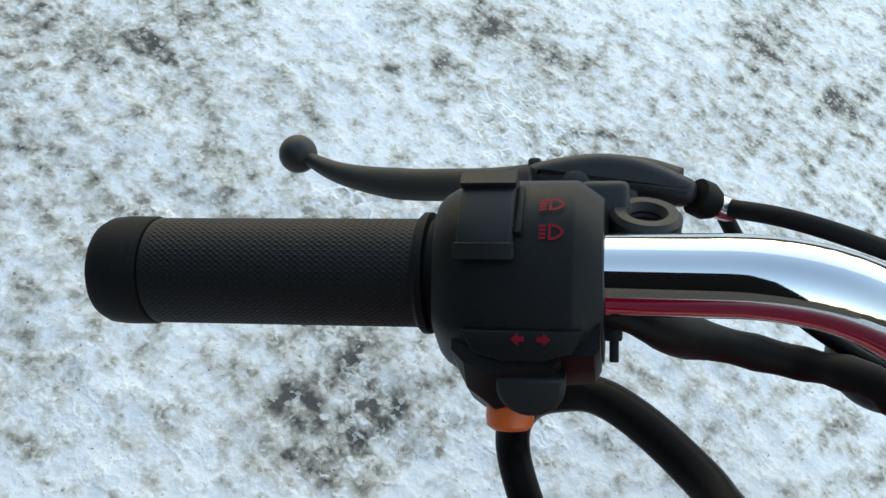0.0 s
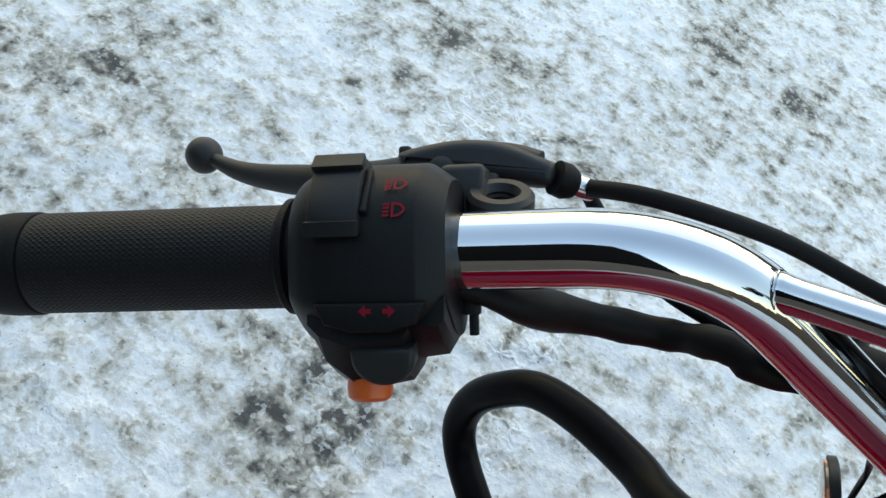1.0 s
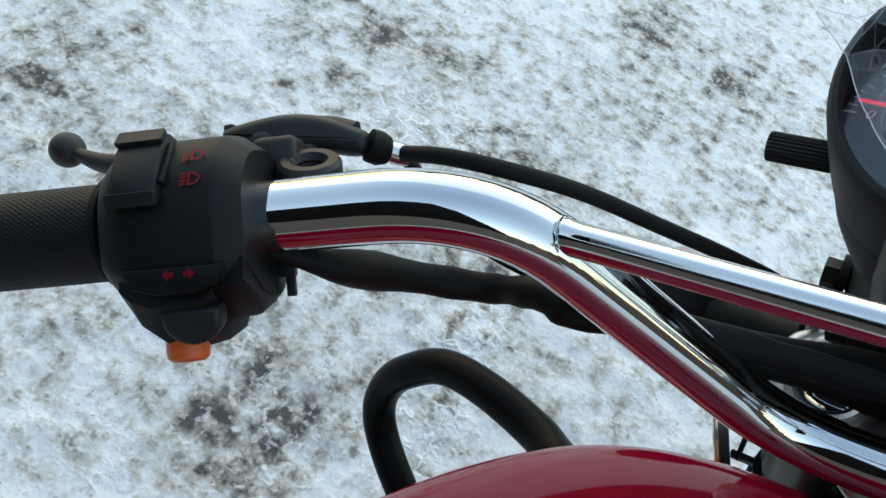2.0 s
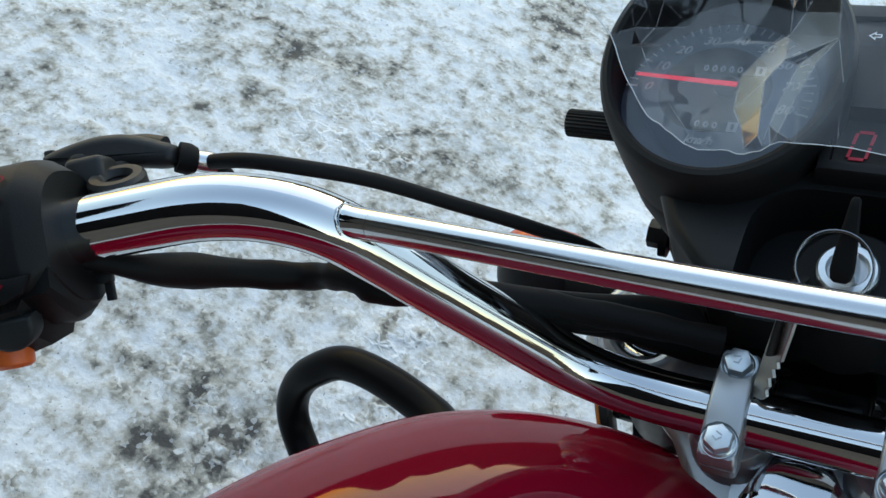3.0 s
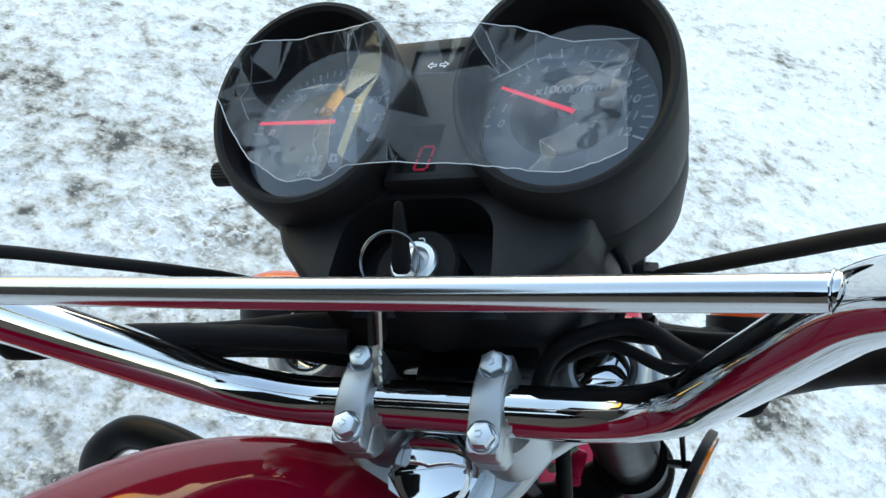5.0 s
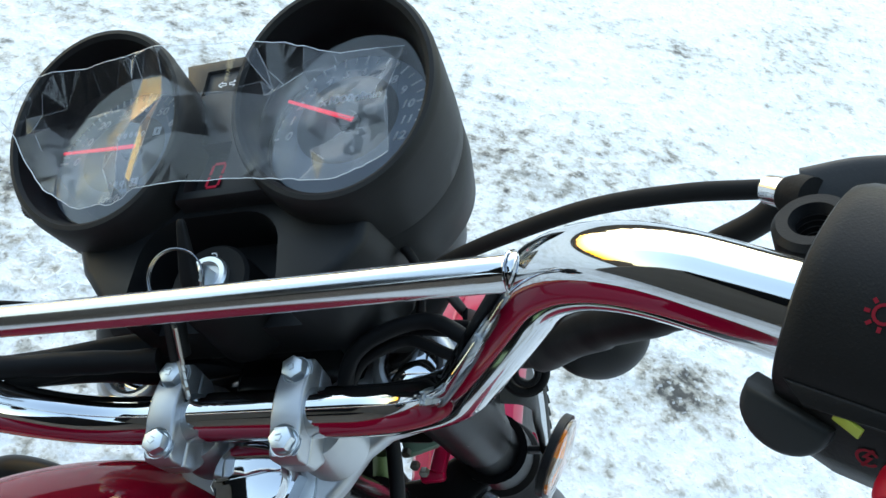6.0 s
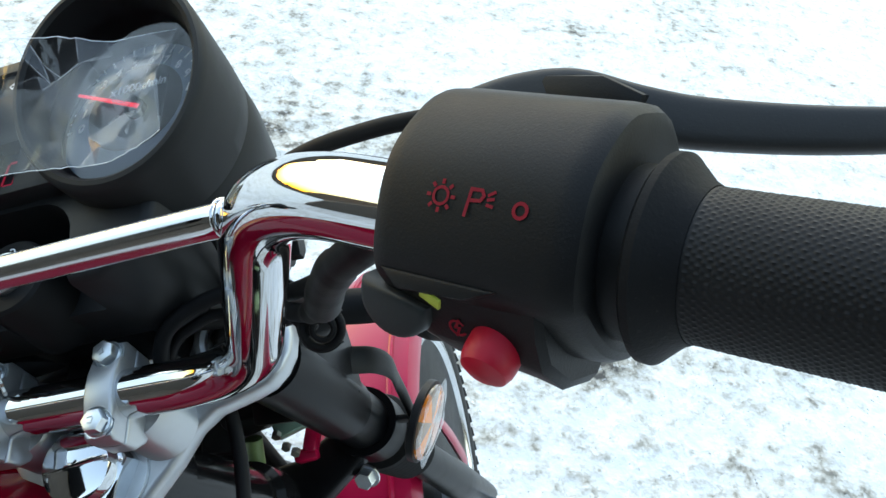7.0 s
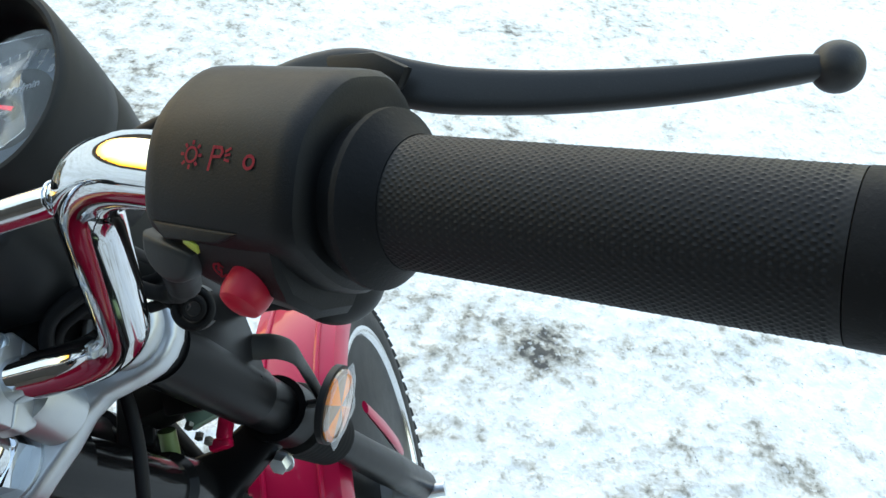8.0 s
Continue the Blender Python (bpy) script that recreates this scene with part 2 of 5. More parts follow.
def box(sx, sy, sz, bevel=1.0, seg=2):
    bm = bmesh.new()
    bmesh.ops.create_cube(bm, size=1.0)
    bm.transform(Matrix.Diagonal((sx, sy, sz, 1)))
    if bevel:
        bmesh.ops.bevel(bm, geom=list(bm.edges), offset=bevel, segments=seg, affect="EDGES", profile=0.5)
    return bm


def prism(outline, z0, z1, bevel=1.0, seg=2):
    """An outline of (x, y), counter-clockwise, raised from z0 to z1."""
    bm = bmesh.new()
    lo = [bm.verts.new((x, y, z0)) for x, y in outline]
    hi = [bm.verts.new((x, y, z1)) for x, y in outline]
    bm.faces.new(hi)
    bm.faces.new(lo[::-1])
    n = len(outline)
    for i in range(n):
        bm.faces.new((lo[i], lo[(i + 1) % n], hi[(i + 1) % n], hi[i]))
    bmesh.ops.recalc_face_normals(bm, faces=bm.faces)
    if bevel:
        edges = [e for e in bm.edges if abs(e.verts[0].co.z - e.verts[1].co.z) < 1e-6]
        bmesh.ops.bevel(bm, geom=edges, offset=bevel, segments=seg, affect="EDGES", profile=0.5)
    return bm


def lathe(profile, seg=40, closed=False, a0=0.0, a1=360.0):
    """A profile of (radius, height) turned round z."""
    bm = bmesh.new()
    full = abs(a1 - a0) > 359.9
    count = seg if full else seg + 1
    rings = []
    for r, z in profile:
        if r < 1e-6 and full:
            rings.append([bm.verts.new((0, 0, z))] * count)
        else:
            rings.append([bm.verts.new((r * math.cos(radians(a0 + (a1 - a0) * k / seg)), r * math.sin(radians(a0 + (a1 - a0) * k / seg)), z)) for k in range(count)])
    pairs = list(zip(rings, rings[1:])) + ([(rings[-1], rings[0])] if closed else [])
    for lo, hi in pairs:
        for k in range(seg):
            j = (k + 1) % count
            vs = []
            for v in (lo[k], lo[j], hi[j], hi[k]):
                if v not in vs:
                    vs.append(v)
            if len(vs) > 2:
                try:
                    bm.faces.new(vs)
                except ValueError:
                    pass
    bmesh.ops.recalc_face_normals(bm, faces=bm.faces)
    return bm


def knurled_sleeve(x0, x1, r0, r1, lobes=64, pitch=2.05, height=0.13):
    """A sleeve along x with raised diamonds in two crossing screw lines, closed at its ends."""
    rows, around = int((x1 - x0) / pitch * 6), lobes * 5
    u = np.linspace(0, 1, rows + 1)[:, None]
    a = np.arange(around)[None] * 2 * math.pi / around
    x = x0 + (x1 - x0) * u
    k = 2 * math.pi * x / pitch
    relief = np.minimum(np.sin(k + lobes * a), np.sin(k - lobes * a))
    fade = np.clip(np.minimum(u, 1 - u) * 40, 0, 1)
    r = r0 + (r1 - r0) * u + height * (relief - 0.2) * fade
    verts = np.stack([x + 0 * a, r * np.cos(a), r * np.sin(a)], -1).reshape(-1, 3)
    i, j = np.arange(rows)[:, None], np.arange(around)[None]
    j2 = (j + 1) % around
    faces = np.stack([i * around + j, i * around + j2, (i + 1) * around + j2, (i + 1) * around + j], -1).reshape(-1, 4)
    me = bpy.data.meshes.new("tmp")
    me.from_pydata(verts.tolist(), [], faces.tolist())
    bm = bmesh.new()
    bm.from_mesh(me)
    bpy.data.meshes.remove(me)
    for edge in (0.0, 1.0):
        loop_ = [v for v in bm.verts if abs(v.co.x - (x0 + (x1 - x0) * edge)) < 1e-4]
        loop_.sort(key=lambda v: math.atan2(v.co.z, v.co.y))
        bm.faces.new(loop_)
    bmesh.ops.recalc_face_normals(bm, faces=bm.faces)
    return bm


def rounded(points, cut, steps=10):
    """A line of points whose corners are rounded off, cut millimetres from each."""
    pts = [Vector(p) for p in points]
    cuts = cut if isinstance(cut, (list, tuple)) else [cut] * (len(pts) - 2)
    out = [pts[0]]
    for i in range(1, len(pts) - 1):
        p, c = pts[i], cuts[i - 1]
        a = p + (pts[i - 1] - p).normalized() * c
        b = p + (pts[i + 1] - p).normalized() * c
        for k in range(steps + 1):
            u = k / steps
            out.append((1 - u) ** 2 * a + 2 * u * (1 - u) * p + u * u * b)
    out.append(pts[-1])
    return out


def spline(points, steps=8):
    """A smooth line through the points (Catmull-Rom)."""
    p = [Vector(q) for q in points]
    p = [2 * p[0] - p[1]] + p + [2 * p[-1] - p[-2]]
    out = []
    for i in range(1, len(p) - 2):
        a, b, c, d = p[i - 1], p[i], p[i + 1], p[i + 2]
        for k in range(steps):
            u = k / steps
            out.append(0.5 * ((2 * b) + (c - a) * u + (2 * a - 5 * b + 4 * c - d) * u * u + (3 * b - a - 3 * c + d) * u ** 3))
    out.append(p[-2])
    return out


def closed_curve(points, steps=3):
    """A closed smooth outline through flat points."""
    n, out = len(points), []
    for i in range(n):
        a, b, c, d = [Vector(points[(i + k) % n]) for k in (-1, 0, 1, 2)]
        for k in range(steps):
            u = k / steps
            q = 0.5 * ((2 * b) + (c - a) * u + (2 * a - 5 * b + 4 * c - d) * u * u + (3 * b - a - 3 * c + d) * u ** 3)
            out.append((q.x, q.y))
    return out


def tube(line, radius, seg=16, flat=None, up=(0, 0, 1), caps=True, square=1.0):
    """A round (or, with flat=(across, thick), oval) tube along a line; radius may be a list."""
    line = [Vector(p) for p in line]
    n = len(line)
    bm = bmesh.new()
    t0 = (line[1] - line[0]).normalized()
    side = Vector(up).cross(t0)
    if side.length < 1e-3:
        side = Vector((1, 0, 0)).cross(t0)
    side.normalize()
    rings, t_old = [], t0
    for i, p in enumerate(line):
        t = (line[min(i + 1, n - 1)] - line[max(i - 1, 0)]).normalized()
        side = t_old.rotation_difference(t) @ side
        side = (side - t * side.dot(t)).normalized()
        t_old = t
        above = t.cross(side)
        r = radius[i] if isinstance(radius, (list, tuple)) else radius
        fa, fb = (1, 1) if flat is None else (flat[i] if isinstance(flat, list) else flat)
        cs = [(math.cos(2 * math.pi * k / seg), math.sin(2 * math.pi * k / seg)) for k in range(seg)]
        cs = [(math.copysign(abs(c) ** square, c), math.copysign(abs(s_) ** square, s_)) for c, s_ in cs]
        rings.append([bm.verts.new(p + side * r * fa * c + above * r * fb * s_) for c, s_ in cs])
    for lo, hi in zip(rings, rings[1:]):
        for k in range(seg):
            bm.faces.new((lo[k], lo[(k + 1) % seg], hi[(k + 1) % seg], hi[k]))
    if caps:
        bm.faces.new(rings[0][::-1])
        bm.faces.new(rings[-1])
    bmesh.ops.recalc_face_normals(bm, faces=bm.faces)
    return bm


def loft(sections, caps=True):
    """Skin over closed sections with equal counts of points."""
    bm = bmesh.new()
    rings = [[bm.verts.new(p) for p in s] for s in sections]
    n = len(rings[0])
    for lo, hi in zip(rings, rings[1:]):
        for k in range(n):
            bm.faces.new((lo[k], lo[(k + 1) % n], hi[(k + 1) % n], hi[k]))
    if caps:
        bm.faces.new(rings[0][::-1])
        bm.faces.new(rings[-1])
    bmesh.ops.recalc_face_normals(bm, faces=bm.faces)
    return bm


def carved(bm, *cutters):
    """The mesh with the cutters taken away from it."""
    def temp(b):
        me = bpy.data.meshes.new("tmp")
        b.to_mesh(me)
        b.free()
        return new("tmp", me)

    a = temp(bm)
    others = [temp(c) for c in cutters]
    for o in others:
        mod = a.modifiers.new("cut", "BOOLEAN")
        mod.operation, mod.object, mod.solver = "DIFFERENCE", o, "EXACT"
    bpy.context.view_layer.update()
    me = bpy.data.meshes.new_from_object(a.evaluated_get(bpy.context.evaluated_depsgraph_get()))
    out = bmesh.new()
    out.from_mesh(me)
    for o in (a, *others):
        old = o.data
        bpy.data.objects.remove(o)
        bpy.data.meshes.remove(old)
    bpy.data.meshes.remove(me)
    return out


def lettering(text, size, slant=0.0, depth=0.15):
    """Words in the built-in font, in the xy plane, centred."""
    cu = bpy.data.curves.new("tmp", "FONT")
    cu.body, cu.size, cu.shear, cu.extrude = text, size, slant, depth
    cu.align_x, cu.align_y = "CENTER", "CENTER"
    cu.offset = 0.018 * size
    cu.resolution_u = 3
    ob = new("tmp", cu)
    bpy.context.view_layer.update()
    me = bpy.data.meshes.new_from_object(ob.evaluated_get(bpy.context.evaluated_depsgraph_get()))
    bm = bmesh.new()
    bm.from_mesh(me)
    bpy.data.objects.remove(ob)
    bpy.data.curves.remove(cu)
    bpy.data.meshes.remove(me)
    return bm


def hexhead(flat_width, height, dome=0.0):
    """A hexagon bolt head with a chamfered top, on z = 0."""
    r = flat_width / math.sqrt(3)
    bm = lathe([(0, 0), (r, 0), (r, height - 0.7), (r * 0.93, height), (r * 0.7, height + dome), (0, height + dome)], seg=6)
    return bm


def ring(radius, thick, seg=40, small=8):
    return lathe([(radius + thick * math.cos(2 * math.pi * k / small), thick * math.sin(2 * math.pi * k / small)) for k in range(small)], seg=seg, closed=True)

# ---- the ground: trodden snow and ice over dirty asphalt ----
def lattice_noise(x, y, size, seed):
    """Smooth noise in 0..1 over arrays of metres, with features of that size."""
    rng = np.random.RandomState(seed)
    table = rng.rand(256, 256)
    u, v = x / size + 1000.0, y / size + 1000.0
    i, j = np.floor(u).astype(int), np.floor(v).astype(int)
    fu, fv = u - i, v - j
    fu, fv = fu * fu * (3 - 2 * fu), fv * fv * (3 - 2 * fv)
    a, b = table[i % 256, j % 256], table[(i + 1) % 256, j % 256]
    c, d = table[i % 256, (j + 1) % 256], table[(i + 1) % 256, (j + 1) % 256]
    return (a * (1 - fu) + b * fu) * (1 - fv) + (c * (1 - fu) + d * fu) * fv


def fbm(x, y, size, octaves, seed, gain=0.55):
    total, amp, norm = 0 * x, 1.0, 0.0
    for k in range(octaves):
        total = total + amp * lattice_noise(x, y, size / 2 ** k, seed + k)
        norm += amp
        amp *= gain
    return total / norm


# patches where the dirt shows through: centre x, y, radius, amount
DIRT = [(-0.50, 0.27, 0.09, 0.30), (-0.42, 0.20, 0.06, 0.28), (-0.84, 1.12, 0.10, 0.16), (-0.62, 1.20, 0.08, 0.18), (-1.15, 0.75, 0.10, 0.16),
        (-0.80, 0.95, 0.04, 0.35), (-0.36, 1.05, 0.10, 0.16), (-0.69, 1.16, 0.04, 0.35), (-0.30, 1.45, 0.15, 0.15), (0.62, 1.03, 0.06, 0.30), (0.98, 0.72, 0.06, 0.14),
        (0.87, 0.72, 0.14, 0.22), (1.12, 0.72, 0.12, 0.20), (1.0, 0.98, 0.12, 0.14), (0.55, 1.0, 0.07, 0.2), (0.45, 1.75, 0.10, 0.2), (0.62, 1.8, 0.1, 0.2)]


# smaller spots of bare dirt: centre x, y, radius
SPOTS = [(-0.40, 0.34, 0.04), (-0.41, 0.29, 0.03), (-0.37, 0.22, 0.02), (-0.46, 0.17, 0.015), (-0.74, 0.88, 0.02), (-0.64, 1.16, 0.02), (-1.16, 0.53, 0.03),
         (-0.91, 1.00, 0.05), (-0.86, 0.65, 0.02), (-0.81, 0.04, 0.02), (-0.84, 0.86, 0.03), (-0.40, 1.67, 0.07), (-0.18, 1.62, 0.05), (-1.10, 0.25, 0.02),
         (-0.81, 1.14, 0.03), (-1.05, 1.23, 0.05), (-1.20, 1.20, 0.05), (0.68, 2.39, 0.05), (0.60, 0.95, 0.05), (0.66, 0.94, 0.04), (1.05, 2.62, 0.07),
         (0.70, 2.28, 0.08), (0.48, 2.39, 0.08), (0.48, 1.07, 0.02), (1.01, 0.77, 0.03), (1.08, 0.68, 0.04), (0.68, 0.70, 0.03), (1.11, 1.86, 0.07), (0.28, 2.32, 0.02)]


# boot and tyre prints with raised rims: centre x, y, radius
TROD = [(-0.52, 0.36, 0.05), (-0.44, 0.30, 0.05), (-0.40, 0.20, 0.05), (-0.62, 0.95, 0.10), (-0.52, 0.98, 0.08), (-0.70, 0.55, 0.06), (-0.28, 0.62, 0.08), (-0.24, 0.46, 0.07), (0.70, 1.2, 0.08), (-0.85, 0.30, 0.06)]


def ground_height(x, y):
    """Centimetre relief of trodden snow, with tyre and boot prints pressed in."""
    warp = 0.05 * (fbm(x, y, 0.3, 2, 51) - 0.5)
    h = 0.007 * (fbm(x + warp, y - warp, 0.34, 4, 11) - 0.5)
    lumps = fbm(x + 2 * warp, y, 0.085, 3, 23)
    h = h + 0.009 * np.clip(lumps - 0.52, 0, 1) * 2.0 + 0.005 * (fbm(x, y, 0.035, 2, 37) - 0.5)
    for cx, cy, ang, length, width, pitch in ((-0.33, 0.33, 20, 0.5, 0.13, 0.022), (-0.62, 0.42, -25, 0.35, 0.12, 0.02), (-0.45, 1.2, 60, 0.5, 0.1, 0.025), (0.9, 1.3, 40, 0.6, 0.12, 0.026), (-0.95, 0.9, 100, 0.3, 0.1, 0.022)):
        c, s = math.cos(radians(ang)), math.sin(radians(ang))
        u, v = (x - cx) * c + (y - cy) * s, -(x - cx) * s + (y - cy) * c
        mask = np.clip(1 - np.abs(u) / length * 2, 0, 1) ** 0.5 * (np.abs(v) < width / 2)
        tread = (np.sin(2 * math.pi * (u + np.abs(v) * 0.8) / pitch) > 0.2) * 1.0
        h = h - mask * (0.0035 * tread)
    return h


def dirt_amount(x, y):
    d = 0.50 * fbm(x, y, 0.40, 3, 71) + 0.70 * (fbm(x, y, 0.09, 4, 83, 0.8) - 0.5)
    d = d + 0.05 - 0.21 * np.clip((x - 0.25) / 0.4, 0, 1) - 0.06 * np.clip((y - 1.1) / 0.8, 0, 1) * np.clip((x + 0.3) / 0.5, 0, 1)
    for cx, cy, r, a in DIRT:
        d = d + a * np.exp(-((x - cx) ** 2 + (y - cy) ** 2) / (r * r)) * (0.4 + 1.2 * fbm(x, y, 0.06, 3, 91))
    for cx, cy, r in SPOTS:
        d = d + 0.3 * np.exp(-((x - cx) ** 2 + (y - cy) ** 2) / (1.6 * r * r)) * (0.3 + 1.4 * fbm(x, y, 0.05, 3, 95))
    return np.clip(d, 0, 1)


def snow_material():
    m = bpy.data.materials.new("trodden_snow")
    m.use_nodes = True
    t = m.node_tree
    b = t.nodes["Principled BSDF"]
    b.inputs["Specular IOR Level"].default_value = 0.2
    co = t.nodes.new("ShaderNodeTexCoord")
    at_ = t.nodes.new("ShaderNodeAttribute")
    at_.attribute_name = "dirt"

    def noise_(scale, detail, rough=0.6, distort=0.0):
        n = node(t, "ShaderNodeTexNoise", Scale=scale, Detail=detail, Roughness=rough, Distortion=distort)
        t.links.new(co.outputs["Object"], n.inputs["Vector"])
        return n

    def maths(op, a, c, clamp=False):
        n = t.nodes.new("ShaderNodeMath")
        n.operation, n.use_clamp = op, clamp
        for slot, v in enumerate((a, c)):
            if isinstance(v, (int, float)):
                n.inputs[slot].default_value = v
            else:
                t.links.new(v, n.inputs[slot])
        return n.outputs[0]

    blotch = noise_(17, 4, 0.55, 0.15)
    crumbs = noise_(33, 4, 0.5, 0.1)
    grit = noise_(120, 3, 0.6)
    # chips of ice: cells a few millimetres wide, each with a tone of its own
    chips = node(t, "ShaderNodeTexVoronoi", Scale=150.0, Randomness=1.0)
    t.links.new(co.outputs["Object"], chips.inputs["Vector"])
    tone = t.nodes.new("ShaderNodeSeparateColor")
    t.links.new(chips.outputs["Color"], tone.inputs[0])
    mix1 = maths("ADD", maths("MULTIPLY", blotch.outputs["Fac"], 0.45), maths("MULTIPLY", crumbs.outputs["Fac"], 0.75))
    mix1 = maths("ADD", mix1, maths("MULTIPLY", maths("SUBTRACT", tone.outputs[0], 0.5), 0.10))
    dirt = maths("ADD", at_.outputs["Fac"], maths("MULTIPLY", maths("SUBTRACT", mix1, 0.60), 2.1))
    # farther off, dirty patches of a metre or so go on over the yard
    away = t.nodes.new("ShaderNodeAttribute")
    away.attribute_name = "away"
    yard = maths("ADD", maths("MULTIPLY", noise_(1.3, 3, 0.6, 0.3).outputs["Fac"], 0.9), maths("MULTIPLY", noise_(9, 3, 0.65).outputs["Fac"], 0.7))
    dirt = maths("ADD", dirt, maths("MULTIPLY", maths("MULTIPLY", maths("SUBTRACT", yard, 0.72), 1.1), away.outputs["Fac"]))
    # prints: small cells with raised white rims, in patches
    wob = noise_(30, 2)
    bent = t.nodes.new("ShaderNodeVectorMath")
    bent.operation = "MULTIPLY_ADD"
    bent.inputs[1].default_value = (0.02, 0.02, 0.0)
    t.links.new(wob.outputs["Color"], bent.inputs[0])
    t.links.new(co.outputs["Object"], bent.inputs[2])
    cells = node(t, "ShaderNodeTexVoronoi", Scale=42.0, Randomness=0.7)
    cells.feature = "DISTANCE_TO_EDGE"
    t.links.new(bent.outputs[0], cells.inputs["Vector"])
    trod = t.nodes.new("ShaderNodeAttribute")
    trod.attribute_name = "trod"
    where = node(t, "ShaderNodeMapRange", From_Min=0.15, From_Max=0.7)
    t.links.new(trod.outputs["Fac"], where.inputs["Value"])
    rim = node(t, "ShaderNodeMapRange", From_Min=0.04, From_Max=0.17, To_Min=1.0, To_Max=0.0)
    t.links.new(cells.outputs["Distance"], rim.inputs["Value"])
    broken = node(t, "ShaderNodeMapRange", From_Min=0.46, From_Max=0.56)
    t.links.new(wob.outputs["Fac"], broken.inputs["Value"])
    print_ = maths("MULTIPLY", maths("MULTIPLY", where.outputs[0], maths("SUBTRACT", maths("MULTIPLY", rim.outputs[0], broken.outputs[0]), 0.22)), maths("MULTIPLY", crumbs.outputs["Fac"], 1.6))
    dirt = maths("SUBTRACT", dirt, maths("MULTIPLY", print_, 0.42))
    soft = node(t, "ShaderNodeMapRange", From_Min=0.10, From_Max=0.56)
    t.links.new(dirt, soft.inputs["Value"])
    dark = node(t, "ShaderNodeMapRange", From_Min=0.52, From_Max=0.88)
    t.links.new(dirt, dark.inputs["Value"])
    snow_col = t.nodes.new("ShaderNodeMix")
    snow_col.data_type = "RGBA"
    snow_col.inputs[6].default_value, snow_col.inputs[7].default_value = (0.75, 0.77, 0.79, 1), (0.92, 0.92, 0.915, 1)
    pale = node(t, "ShaderNodeMapRange", From_Min=0.35, From_Max=0.62)
    t.links.new(crumbs.outputs["Fac"], pale.inputs["Value"])
    t.links.new(pale.outputs[0], snow_col.inputs[0])
    c1 = t.nodes.new("ShaderNodeMix")
    c1.data_type = "RGBA"
    c1.inputs[7].default_value = (0.46, 0.43, 0.375, 1)
    t.links.new(soft.outputs[0], c1.inputs[0])
    t.links.new(snow_col.outputs[2], c1.inputs[6])
    c2 = t.nodes.new("ShaderNodeMix")
    c2.data_type = "RGBA"
    c2.inputs[7].default_value = (0.085, 0.080, 0.074, 1)
    t.links.new(dark.outputs[0], c2.inputs[0])
    t.links.new(c1.outputs[2], c2.inputs[6])
    # bright chips here and there, and dark grit
    sparkle = node(t, "ShaderNodeMapRange", From_Min=0.90, From_Max=0.93, To_Max=0.35)
    t.links.new(tone.outputs[1], sparkle.inputs["Value"])
    c4 = t.nodes.new("ShaderNodeMix")
    c4.data_type = "RGBA"
    c4.inputs[7].default_value = (0.88, 0.90, 0.92, 1)
    t.links.new(sparkle.outputs[0], c4.inputs[0])
    t.links.new(c2.outputs[2], c4.inputs[6])
    specks = node(t, "ShaderNodeMapRange", From_Min=0.665, From_Max=0.71, To_Max=0.75)
    t.links.new(grit.outputs["Fac"], specks.inputs["Value"])
    c3 = t.nodes.new("ShaderNodeMix")
    c3.data_type = "RGBA"
    c3.inputs[7].default_value = (0.10, 0.095, 0.09, 1)
    t.links.new(specks.outputs[0], c3.inputs[0])
    t.links.new(c4.outputs[2], c3.inputs[6])
    t.links.new(c3.outputs[2], b.inputs["Base Color"])
    gloss = node(t, "ShaderNodeMapRange", To_Min=0.35, To_Max=0.8)
    t.links.new(blotch.outputs["Fac"], gloss.inputs["Value"])
    t.links.new(gloss.outputs[0], b.inputs["Roughness"])
    relief = maths("ADD", maths("MULTIPLY", print_, 0.4), maths("ADD", maths("MULTIPLY", crumbs.outputs["Fac"], 1.0), maths("MULTIPLY", sparkle.outputs[0], 0.22)))
    bp = node(t, "ShaderNodeBump", Strength=0.5, Distance=0.010)
    t.links.new(relief, bp.inputs["Height"])
    t.links.new(bp.outputs[0], b.inputs["Normal"])
    return m


